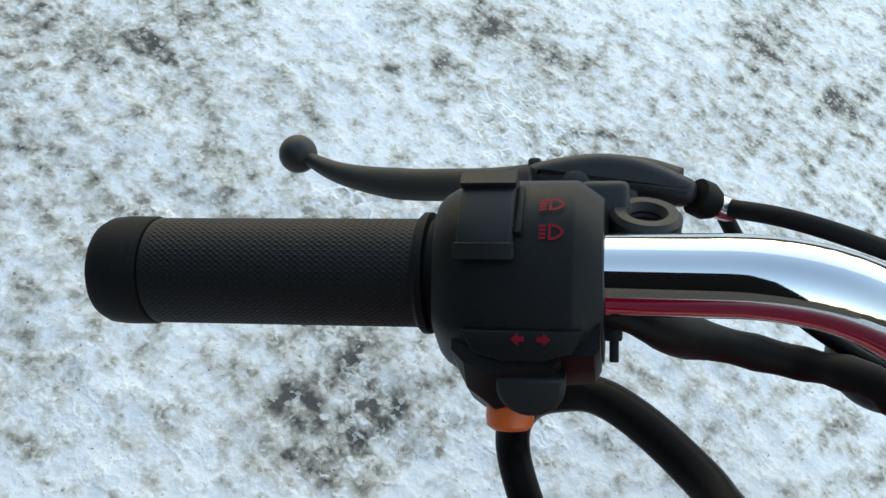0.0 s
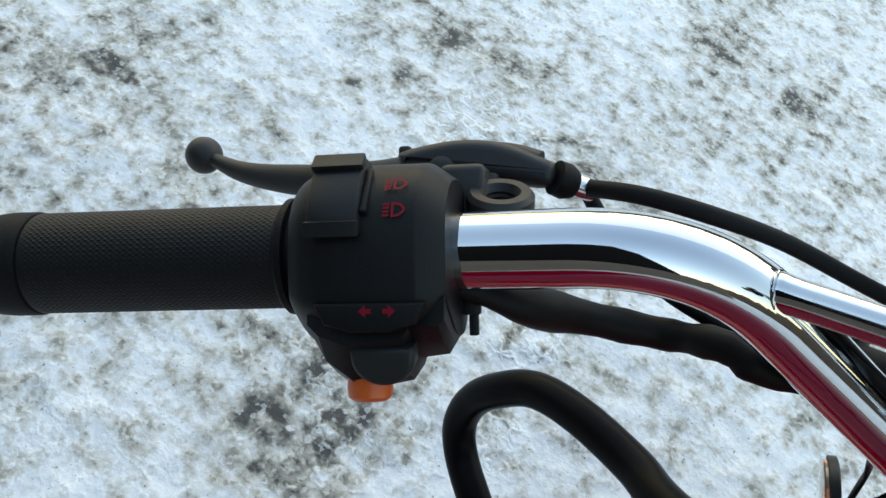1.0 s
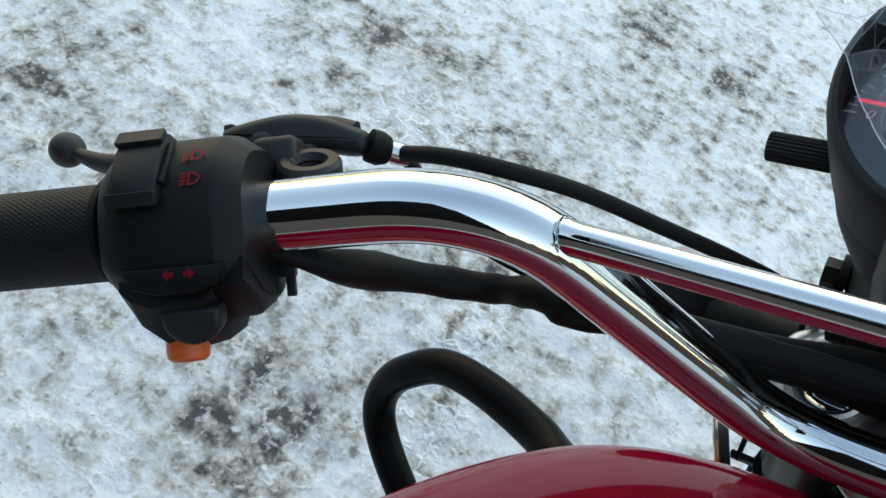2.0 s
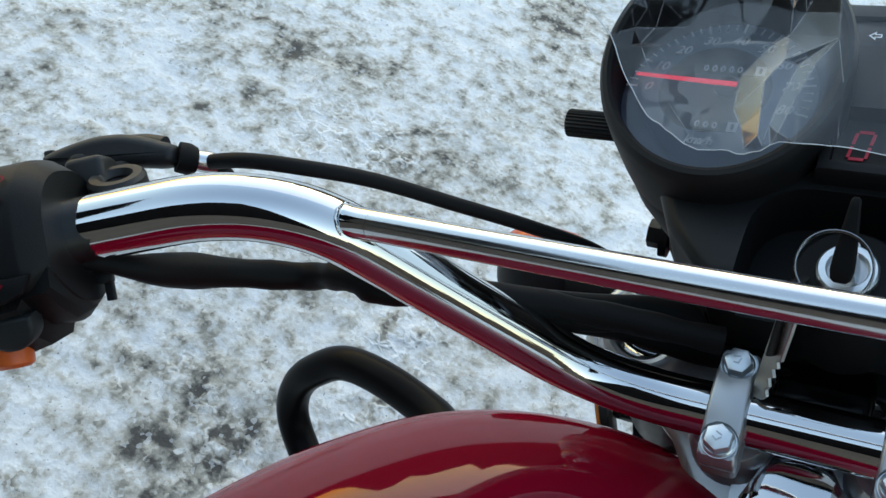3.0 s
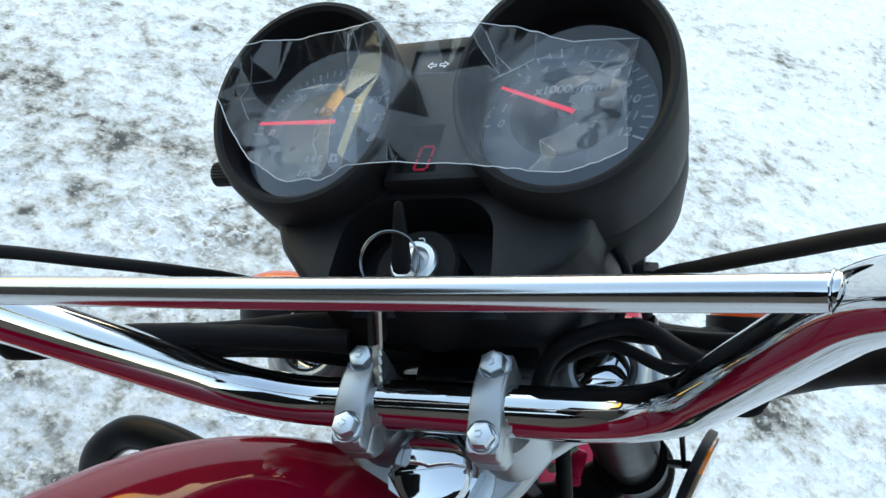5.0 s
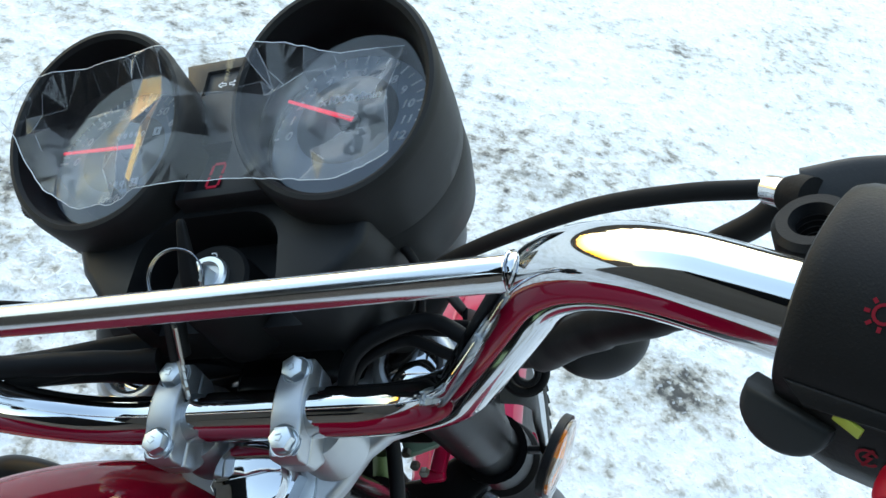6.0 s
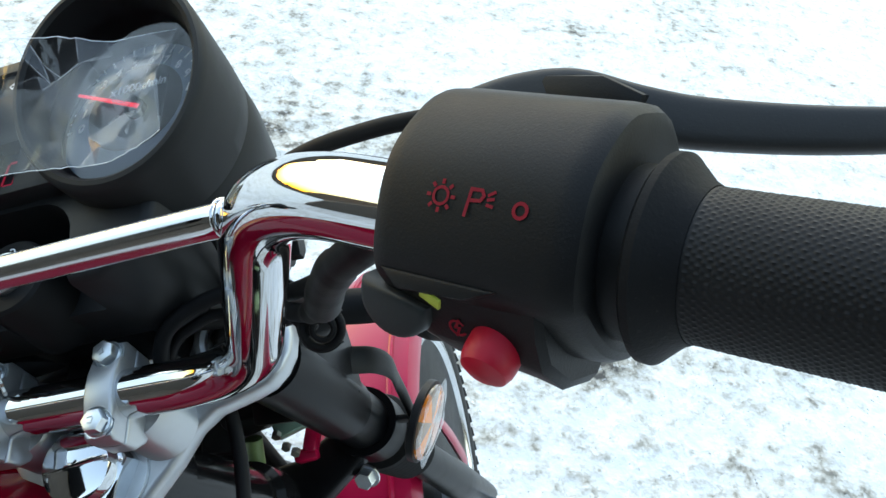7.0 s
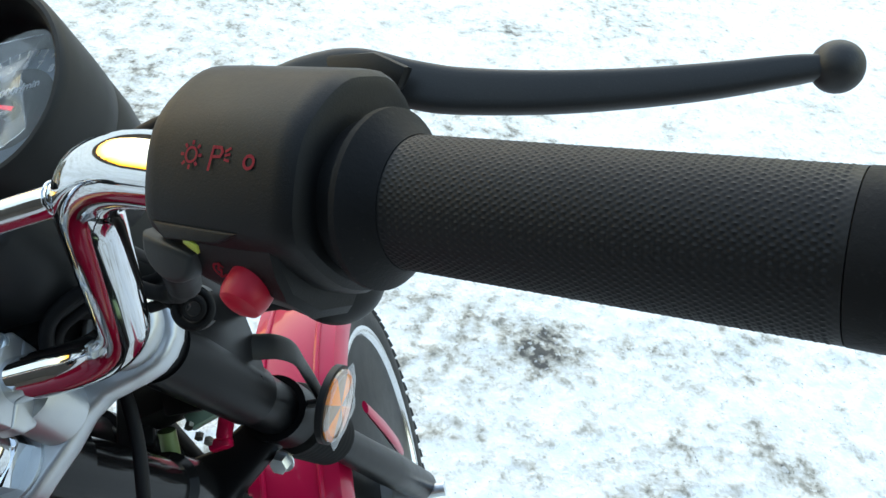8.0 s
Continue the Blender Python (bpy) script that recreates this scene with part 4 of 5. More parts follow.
for s in (-1, 1):
    arrow = [(0.8, -0.9), (3.2, -0.9), (3.2, -2.2), (6, 0), (3.2, 2.2), (3.2, 0.9), (0.8, 0.9)]
    inner = [(1.3, -0.4), (3.7, -0.4), (3.7, -1.1), (5.1, 0), (3.7, 1.1), (3.7, 0.4), (1.3, 0.4)]
    bm = bmesh.new()
    a = [bm.verts.new((s * x * 0.9, y, 0)) for x, y in arrow]
    b = [bm.verts.new((s * x * 0.9, y, 0)) for x, y in inner]
    for k in range(7):
        bm.faces.new((a[k], a[(k + 1) % 7], b[(k + 1) % 7], b[k]))
    part("arrow_mark", moved(bm, at(-9, 138.9, 46.2)), WHITE, console)
part("lower_cowl", moved(loft([[V(x, y, z) for x, y in ((-w, y0), (w, y0), (w + 6, y0 + 20), (w + 4, 120), (-w - 4, 120), (-w - 6, y0 + 20))] for z, w, y0 in ((-150, 38, 60), (-110, 42, 52), (-72, 42, 44), (-50, 40, 29), (-34, 42, 28), (-10, 45, 31), (4, 46, 31))]), at(-8, 0, 0)), GLOSSBLACK, console, "glossy black lower cowl")
part("front_cover", moved(box(38, 24, 16, 4, 3), at(-9, 30, -46)), GLOSSBLACK, console, "")
# seven-segment figure, all but the middle bar lit
seg7 = bmesh.new()
for x, y, w, h in ((0, 6.2, 5, 1.2), (0, -6.2, 5, 1.2), (-3, 3.1, 1.1, 5), (3, 3.1, 1.1, 5), (-3, -3.1, 1.1, 5), (3, -3.1, 1.1, 5)):
    q = box(w, h, 0.3, 0)
    seg7 = join(seg7, moved(q, at(x, y, 0)))
part("gear_digit", moved(seg7, at(-9, 92.2, 38.5) @ Matrix(((1, 0.15, 0, 0), (0, 1, 0, 0), (0, 0, 1, 0), (0, 0, 0, 1)))), DIGIT, console, "faint red figure")

for i, (hx, hy, hz) in enumerate(HUBS):
    secs_ = []
    for r, z, k in ((28, -36, 0), (37, -22, 0), (42, 2, 0.05), (43.4, 18, 0.1), (43.0, 19, 0.1), (43.8, 20, 0.11), (45, 30, 0.15), (46.5, 50, 0.25), (47, 60, 0.25), (46.6, 63, 0.25), (45.4, 64.8, 0.25), (43.6, 65, 0.25), (42, 63, 0.25), (40.5, 56, 0.2), (39.5, 44, 0.08), (38.6, 33, 0.0)):
        secs_.append([V(hx + r * math.cos(2 * math.pi * q / 64), hy + 1.04 * r * math.sin(2 * math.pi * q / 64), z + k * 1.04 * r * math.sin(2 * math.pi * q / 64)) for q in range(64)])
    # the bore leans, so that the dial lies off the middle of the rim
    for n_, lean in zip((-4, -3, -2, -1), (0.08, 0.3, 0.65, 1.0)):
        secs_[n_] = [p + V(-6, 6.6, 0) * lean for p in secs_[n_]]
    gauge = part("gauge", loft(secs_[:-3], caps=False), CUP, bike, "speedometer in a deep black cup" if i == 0 else "rev counter in a deep black cup")
    # the inner wall is painted darker than the cup, to deepen its shade
    part("cup_inside", loft(secs_[-4:], caps=False), BORE, gauge, "inside of the cup, painted darker than its outside")
    cx, cy = hx - 6.5, hy + 7.2
    part("dial", moved(lathe([(39, 34), (0, 34)], 64), at(cx + 0.5, cy - 0.6, 0)), DIAL, gauge, "blue-grey dial with a dark centre")
    part("dial_centre", moved(lathe([(22.5 if i == 0 else 24.5, 34.3), (0, 34.3)], 48), at(cx + (0 if i else -1), cy + 2, 0)), DIALDARK, gauge)
    part("gauge_glass", moved(lathe([(39.8, -0.3), (30, -0.1), (0, 0)], 64), Matrix(((1, 0, 0, hx - 3.2), (0, 1, 0, hy + 3.4), (0, 0.2, 1, 49.5), (0, 0, 0, 1)))), COVER, gauge, "clear dial cover").visible_shadow = False
    if i == 0:
        marks, first, per = [str(10 * k) for k in range(9)], 179, 24.0
    else:
        marks, first, per = [str(k) for k in range(13)], 187, 17.7
    figs = bmesh.new()
    for k, word in enumerate(marks):
        a = radians(first - per * k)
        figs = join(figs, moved(lettering(word, 6.2, 0.3), at(cx + 28.5 * math.cos(a), cy + 28.5 * math.sin(a), 34.5)))
    part("figures", figs, WHITE, gauge, "white dial figures")
    ticks = bmesh.new()
    fine_ = 4 if i == 0 else 2
    for k in range(fine_ * (len(marks) - 1) + 1):
        a = radians(first - per * k / fine_)
        q = box(5.2 if k % fine_ == 0 else 3.6, 0.95 if k % fine_ == 0 else 0.7, 0.2, 0)
        ticks = join(ticks, moved(q, at(cx + 35.6 * math.cos(a), cy + 35.6 * math.sin(a), 34.4) @ rot("Z", math.degrees(a))))
    part("ticks", ticks, WHITE, gauge)
    if i == 0:
        part("unit_lettering", moved(lettering("km/h", 5.6, 0.25), at(cx - 1, cy - 25, 34.5)), WHITE, gauge)
        for yy, n_, xx in ((12.4, 6, 3), (-17, 4, 3)):
            part("counter_window", moved(box(4.6 * n_, 5.4, 0.3, 0.1, 1), at(cx + xx, cy + yy, 34.3)), DIALDARK, gauge)
            part("counter_figures", moved(lettering("0 " * (n_ - 1), 4.4), at(cx + xx - 2.2, cy + yy, 34.55)), WHITE, gauge, "small counter figures")
            # the last drum is white
            drum = carved(box(4.2, 5.0, 0.3, 0.1, 1), box(1.1, 2.8, 2, 0))
            part("last_drum", moved(drum, at(cx + xx + 2.3 * n_ - 1.6, cy + yy, 34.6)), WHITE, gauge, "white last counter drum")
        needle_a, needle_len, nx_, ny_ = 177, 38, 4.5, 1.6
    else:
        part("unit_lettering", moved(lettering("x1000r/min", 6.4, 0.15), at(cx, cy + 13.6, 34.5)), WHITE, gauge)
        needle_a, needle_len, nx_, ny_ = 154, 34, 1.6, -1.0
    nd = [(-4, -1.2), (needle_len, -0.7), (needle_len, 0.7), (-4, 1.2)]
    part("needle", moved(prism(nd, 0, 1.0, 0.2, 1), at(cx + nx_, cy + ny_, 38) @ rot("Z", needle_a)), NEEDLE, gauge, "red pointer")
    part("needle_hub", moved(lathe([(0, 34), (5, 34), (5, 37.5), (4, 38.5), (0, 38.5)], 24), at(cx + nx_, cy + ny_, 0)), DIALDARK, gauge)
prof = []
for k in range(48):
    r = 6.2 if k % 2 else 5.6
    prof.append((r * math.cos(2 * math.pi * k / 48), r * math.sin(2 * math.pi * k / 48)))
part("reset_knob", moved(prism(prof, 0, 26, 0.8), at(-104, 102, 22) @ rot("Y", -90)), PLASTIC, bike, "ribbed black trip reset knob")

# ignition lock, key and ring
lock = part("ignition_lock", moved(lathe([(0, -20), (19.5, -20), (18.4, 18.4), (17, 20), (0, 20)], 40), at(-4.6, 41.5, 12)), BORE, bike, "round ignition switch")
part("lock_ring", moved(lathe([(6.6, -2), (10.2, -2), (10.2, 3.2), (9.4, 4.2), (7.2, 4.2), (6.6, 3.4)], 40, closed=True), at(-5.0, 42.2, 31)), STEEL, lock, "pale steel lock ring")
part("lock_barrel", moved(carved(lathe([(0, 0), (6.7, 0), (6.7, 2.2), (0, 2.2)], 32), moved(box(1.4, 8, 8, 0), at(0, 0, 0))), at(-5.0, 42.2, 31)), ALLOY, lock)
part("lock_mark", moved(lathe([(1.7 + 0.35 * math.cos(radians(60 * k)), 0.3 * math.sin(radians(60 * k))) for k in range(6)], 16, closed=True, a0=-70, a1=130), at(-4.7, 53.2, 32.4)), WHITE, lock)

keys = new("ignition_key")
bpy.context.view_layer.update()
keys.location = BAR @ V(-4, 40, 31)
tagged(keys, "black-headed key in the lock with ring and spare key", "key")
bpy.context.view_layer.update()
# the head stands on edge and thickens towards its foot
bow = []
for f, wide, deep in ((0.0, 1.6, 1.2), (0.03, 3.2, 2.4), (0.12, 3.9, 3.2), (0.4, 5.6, 4.0), (0.65, 7.2, 4.8), (0.85, 7.8, 5.2), (0.96, 6.6, 4.4), (1.0, 4.0, 2.8)):
    mid_ = V(-5.2, 55.8, 58.6).lerp(V(-6.2, 33.5, 39.5), f)
    bow.append([mid_ + V(0.5 * wide * math.copysign(abs(math.cos(a)) ** 0.5, math.cos(a)), 0, 0) + V(0, -0.55, 0.84) * (0.5 * deep * math.copysign(abs(math.sin(a)) ** 0.5, math.sin(a))) for a in (2 * math.pi * k / 24 for k in range(24))])
part("key_head", loft(bow), BORE, keys, "black plastic head")
part("key_blade", moved(box(2.2, 8.5, 14, 0.4), at(-2.4, 40.5, 35) @ rot("Y", -8)), STEEL, keys)
part("split_ring", join(moved(ring(12, 0.42, 48), at(-8.3, 34.2, 47.8) @ rot("X", 26) @ rot("Y", 6)), moved(ring(12, 0.42, 48), at(-8.3, 34.2, 48.7) @ rot("X", 26) @ rot("Y", 8))), KEYRING, keys, "steel split ring")
blade_a, blade_b = V(-21.5, 23, 24), V(-28.4, 2, -8)
spare = part("spare_key_head", tube(spline([(-19, 34, 36), (-21, 29, 28), (-22.8, 22.5, 19.5), (-24.2, 16.5, 12)]), 5.6, 12, flat=(1, 0.3), up=(0, 0.6, 0.8)), PLASTIC, keys, "black spare key head")
# the blade hangs flat, with cuts along one edge
key_y = (blade_b - blade_a).normalized()
key_x = Vector((0.689, -0.612, 0.388))
key_x = (key_x - key_y * key_x.dot(key_y)).normalized()
teeth = [(-3.6, -4), (3.6, -4), (3.6, 14), (2.2, 15.5), (3.2, 17.5), (1.4, 19.5), (2.8, 22), (1.0, 24), (2.4, 26.5), (1.6, 29), (2.6, 31), (1.2, 34), (-2.0, 36), (-3.6, 33)]
part("spare_key_blade", moved(prism([(1.3 * x, y) for x, y in teeth], -0.9, 0.9, 0.3, 1), axes(blade_a, key_x, key_y, key_x.cross(key_y))), BRASS, keys, "flat metal key blade")


# ---- protective film left over the dials ----
FILM_TOP = ((-118, 124), (-104, 122), (-94, 129), (-80, 132), (-66, 133), (-41, 134), (-25, 135), (5, 131), (24, 129), (38, 128), (47, 126), (58, 126), (68, 129), (85, 134))
FILM_LOW = ((-118, 122), (-104, 110), (-94, 94), (-83, 81), (-66, 71), (-60, 69), (-52, 70.5), (-46, 69), (-39, 71), (-35, 75), (-10, 75.5), (1, 74), (20, 73), (33, 71), (44, 69.5), (52, 68), (62, 68), (73, 72), (85, 77))
FILM_FOLD = ((-104, 104), (-62, 116), (-25, 115), (22, 110), (60, 122), (90, 118))


def between(table, x):
    return float(np.interp(x, [p[0] for p in table], [p[1] for p in table]))


def film_height(x, y):
    """Slack and nearly flat below the fold, rising to the hoods above it, sagging over each dial."""
    fold_y = between(FILM_FOLD, x)
    z = 66.8 + 0.25 * (fold_y - 108) + (0.58 if y > fold_y else 0.25) * (y - fold_y)
    for hx, hy, _ in HUBS:
        z -= 3.0 * max(0, 1 - (math.hypot(x - hx, y - hy) / 42) ** 2)
    # the right end sinks into its cup
    z -= 23 * min(1, max(0, (x - 45) / 38)) * min(1, max(0, (y - 105) / 30))
    return z + 0.9 * noise.noise(Vector((x / 21, y / 17, 3.7)))


def film_sheet():
    """A crumpled strip of clear film over the two cups: flat facets that meet in creases."""
    rng = random.Random(12)
    pts, lifts = [], []

    def add(x, y, lift=0.0):
        pts.append(Vector((x, y)))
        lifts.append(lift)
        return len(pts) - 1

    # the outline, ragged on a scale of a few millimetres
    rim = []
    n = 74
    for table, sign in ((FILM_LOW, 1), (FILM_TOP, -1)):
        for i in range(n + 1):
            f = i / n if sign > 0 else 1 - i / n
            x = -118 + 201 * f
            rough = 1.0 if x < -34 or x > 30 else 0.25
            rim.append(add(x, between(table, x) + rough * 0.9 * noise.noise(Vector((x / 5, sign, 2.2))) * (0.6 if sign < 0 else 1), rng.uniform(-0.2, 0.2) * rough))
    edges = [(rim[k], rim[(k + 1) % len(rim)]) for k in range(len(rim))]

    def chain(*nodes):
        ids = []
        for p in nodes:
            near = [k for k in range(2 * n + 2, len(pts)) if (pts[k] - Vector(p[:2])).length < 0.5]
            ids.append(near[0] if near else add(*p))
        edges.extend(zip(ids[:-1], ids[1:]))

    # the fold from cup to cup, with a peak beside the speedometer
    chain((-96, 108, 0.0), (-84, 110, 0.6), (-64, 113, -0.3), (-43, 114, 0.4), (-38, 116, 1.2), (-21, 112, 4.2), (-6, 112, 2.6), (8, 112, 1.4), (27, 108, 0.6), (33, 112, -0.4), (44, 117, 0.3), (58, 119.5, 0.0))
    # pleats that fan out below the peak
    chain((-21, 112, 4.2), (-27, 104, 3.2), (-31, 92, 2.8), (-34.5, 77, 2.2))
    chain((-21, 112, 4.2), (-33, 104, 2.0), (-36, 92, 2.2), (-38, 80, 1.6), (-39, 72.6, 1.0))
    chain((-21, 112, 4.2), (-38, 105, 3.4), (-43, 96, 4.2), (-52, 87, 0.8))
    chain((-52, 87, 0.8), (-47.5, 79, 0.6), (-45, 71.5, 0.6))
    chain((-43, 96, 4.2), (-42, 86, 4.4), (-41, 75, 3.2))
    chain((-21, 112, 4.2), (-17, 98, 1.0), (-16, 84, 0.3), (-15, 77, 0.0))
    # pleats over the inner rims of the cups
    chain((-39, 132.5, -0.4), (-38.5, 124, 1.6), (-38, 116, 1.2))
    chain((-36, 132, 1.4), (-34, 124, -0.8), (-38, 116, 1.2))
    chain((-24, 132.5, 0.8), (-22, 122, 1.6), (-21, 112, 4.2))
    chain((18, 127.5, 1.6), (22, 120, 2.0), (30, 111, -0.4))
    chain((24, 127, -0.8), (28, 119, -0.8), (35, 113, -0.4))
    # the left flap hangs bunched over the hood
    chain((-98, 121.5, 1.5), (-96, 115, -1.0), (-92, 109, 1.0), (-86, 99, 0.4), (-76, 87, 0.6), (-64, 73.5, 0.2))
    chain((-92, 109, 1.0), (-88, 116, -0.8), (-86, 124, 0.8))
    placed = list(pts)
    for _ in range(9000):
        x, y = rng.uniform(-116, 82), rng.uniform(67, 134)
        if not between(FILM_LOW, x) + 2 < y < between(FILM_TOP, x) - 2:
            continue
        if x < -86:
            gap, amp = 5.5, 0.6
        elif x < -38:
            gap, amp = (9.0, 0.12) if x > -52 else (9.0, 0.3) if y < 112 else (10.0, 0.5)
        elif x < 24:
            gap, amp = (9.0, 0.12) if x < -22 else (12.0, 0.35)
        else:
            gap, amp = 5.5, 1.0
        if all((p.x - x) ** 2 + (p.y - y) ** 2 > gap * gap for p in placed):
            add(x, y, rng.uniform(-amp, amp))
            placed.append(pts[-1])
    out, lines, tris, origin, source, _ = delaunay_2d_cdt(pts, edges, [], 1, 1e-4)
    pressed = {tuple(sorted(l)) for l, o in zip(lines, source) if o and max(o) >= len(rim)}
    top = []
    for k, p in enumerate(out):
        lift = lifts[origin[k][0]] if origin[k] else 0.0
        top.append(Vector((p.x, p.y, film_height(p.x, p.y) + lift)))
    normals = [(top[b] - top[a]).cross(top[c] - top[a]).normalized() for a, b, c in tris]
    beside = {}
    for f, tri_ in enumerate(tris):
        for k in range(3):
            beside.setdefault(tuple(sorted((tri_[k], tri_[(k + 1) % 3]))), []).append(f)
    bm = bmesh.new()
    crest = bm.faces.layers.float.new("fold")
    corner = [bm.verts.new(p) for p in top]
    for f, tri_ in enumerate(tris):
        a, b, c = (top[k] for k in tri_)
        la, lb, lc = (b - c).length, (c - a).length, (a - b).length
        middle = (a * la + b * lb + c * lc) / (la + lb + lc)
        radius = (b - a).cross(c - a).length / max(1e-6, la + lb + lc)
        inset = min(0.5, 0.32 / max(radius, 0.1))
        inner = [bm.verts.new(p.lerp(middle, inset)) for p in (a, b, c)]
        bm.faces.new(inner)[crest] = 0.0
        for k in range(3):
            i, j = tri_[k], tri_[(k + 1) % 3]
            pair = beside[tuple(sorted((i, j)))]
            bend = normals[pair[0]].angle(normals[pair[1]], 0.0) if len(pair) == 2 else 0.4
            face = bm.faces.new((corner[i], corner[j], inner[(k + 1) % 3], inner[k]))
            face[crest] = max(rng.uniform(-0.2, 0.8) if tuple(sorted((i, j))) in pressed else 0.0, min(0.45, max(0.0, bend - 0.12) * 1.2))
    loose, pleat = bm.verts.layers.float.new("loose"), bm.verts.layers.float.new("pleat")
    for v in bm.verts:
        x, y = v.co.x, v.co.y
        # loose and clinging patches alternate over the rev counter, a few over the speedometer
        v[loose] = 1.3 * math.exp(-(((x - 60) / 26) ** 2 + ((y - 94) / 21) ** 4)) * (1 - math.exp(-(((x - 47) / 9) ** 4 + ((y - 88) / 9) ** 4))) + 1.0 * math.exp(-(((x + 68) / 22) ** 4 + ((y - 88) / 17) ** 4))
        # several layers lie on one another in the pleats
        v[pleat] = max(math.exp(-(((x + 36 - 0.35 * (y - 92)) / 13) ** 4 + ((y - 92) / 21) ** 6)), 0.4 * math.exp(-(((x + 30) / 8) ** 4 + ((y - 124) / 9) ** 4)))
    return bm, [top[k] for k in range(n + 1)], [top[k] for k in range(n + 1, 2 * n + 2)]


film_bm, low_rim, top_rim = film_sheet()
film_ob = part("protective_film", film_bm, FILM, None, angle=7)
tagged(film_ob, "crumpled clear protective film lying over the two dials", "plastic film")
film_ob.visible_shadow = False
# a pale tube paints the bright glint along each long edge
for rim_line in (low_rim, top_rim):
    part("film_edge", tube(rim_line, 0.2, 6, flat=(1, 0.5)), FILMEDGE, film_ob, "bright edge line of the film, painted pale")


# ---- left grip, switch box and lever ----
def along_x(bm):
    """Turns a lathe's z into x."""
    bm.transform(Matrix(((0, 0, 1, 0), (1, 0, 0, 0), (0, 1, 0, 0), (0, 0, 0, 1))))
    return bm


grip_l = part("grip", knurled_sleeve(-127.6, -49, 15.25, 14.95), GRIP, bike, "black rubber grip with diamond knurling", GRIP_L)
part("end_cap", along_x(lathe([(0, -145.2), (12, -145.0), (14.2, -144.2), (15.5, -141.6), (15.9, -137), (15.8, -129.4), (15.5, -128.5), (13.6, -127.9), (11, -127.7)], 48)), RUBBER, grip_l, "smooth end collar", GRIP_L)
part("flange", along_x(lathe([(11, -49.8), (15.6, -49.6), (16.8, -48.4), (16.8, -46.6), (15, -46), (15, -44.6), (17.6, -44.2), (17.6, -42), (11, -42)], 48)), RUBBER, grip_l, "", GRIP_L)

FLIP_YZ = Matrix(((0, 0, 1, 0), (1, 0, 0, 0), (0, 1, 0, 0), (0, 0, 0, 1)))  # outline (x, y) -> (y, z), height -> x
core = [(24.5, -8), (24.5, 6), (21.5, 16), (14, 23.5), (4, 26.5), (-10, 26.5), (-16, 25), (-22, 17), (-27, 8), (-29, -4), (-26, -14), (-14, -22), (2, -24), (16, -20)]
secs = []
for x, k in ((-42.5, 0.80), (-41, 0.86), (-38, 0.93), (-33, 0.985), (-28, 1.0), (-7.5, 1.0), (-6.5, 0.99), (-1.2, 0.84), (0, 0.80)):
    secs.append([V(x, y * k, z * k) for y, z in closed_curve(core)])
switch_l = part("switch_box", loft(secs), SATIN, bike, "black left switch box with red symbols", GRIP_L, 28)
lowbox = loft([[V(x, y * 1.0 + dy, z) for y, z in ((-16, 22), (-22, 22.5), (-29 + dy, 16), (-33 + dy, 6), (-30 + dy, -8), (-14, -12))] for x, dy in ((-37, 3), (-34, 0), (-27, -2.5), (-12, -1), (-10, 2), (-2, 2.5), (-0.5, 4))])
part("lower_half", lowbox, SATIN, switch_l, "", GRIP_L, 30)
part("lip", moved(prism([(-34, -13.5), (-4, -13.5), (-7, -19), (-14, -21), (-24, -21), (-31, -19)][::-1], 24.6, 27.4, 0.8), Matrix()), SATIN, switch_l, "", GRIP_L)
rk = [(23.5, 10), (25.2, 16), (24.4, 19), (20, 23.5), (13, 27.5), (7, 29.4), (4.8, 29), (4.4, 25), (8, 20), (18, 10)]
part("dimmer_rocker", moved(prism(rk, -35, -21.2, 1.2), FLIP_YZ), PLASTIC, switch_l, "black dimmer rocker", GRIP_L)
part("rocker_ridge", join(moved(prism([(21.2, 21.8), (24.4, 18.4), (26, 19.8), (22.4, 23.6)], -35.2, -21, 0.5), FLIP_YZ), moved(prism([(4.0, 28), (7.6, 29), (7.2, 30.8), (3.4, 30.2)], -35.4, -20.8, 0.5), FLIP_YZ)), PLASTIC, switch_l, "", GRIP_L)
part("rocker_frame", moved(box(2, 15, 2.0, 0.6), at(-20.2, 15.5, 22.6) @ rot("X", -36)), SATIN, switch_l, "", GRIP_L)
moon = [(8.6, 3.2)] + [(8.6 * math.cos(radians(a)), 7.6 * math.sin(radians(a))) for a in range(0, -181, -12)] + [(-8.6, 3.2)]
part("turn_slider", moved(prism(moon, 0, 8, 1.6, 3), at(-17.5, -26.0, 13.5) @ rot("X", 18)), GREYKNOB, switch_l, "grey turn signal slider", GRIP_L, 40)
part("horn_button", moved(lathe([(0, -15.5), (4.6, -15.3), (6.0, -14.2), (6.3, -12), (5.8, 0), (0, 0)], 28), at(-23.8, -25.0, 9) @ Matrix(((1, 0, 0, 0), (0, 0, 1, 0), (0, -1, 0, 0), (0, 0, 0, 1))) @ Matrix.Diagonal((1, 1, 1, 1))), ORANGE, switch_l, "orange horn button", GRIP_L)


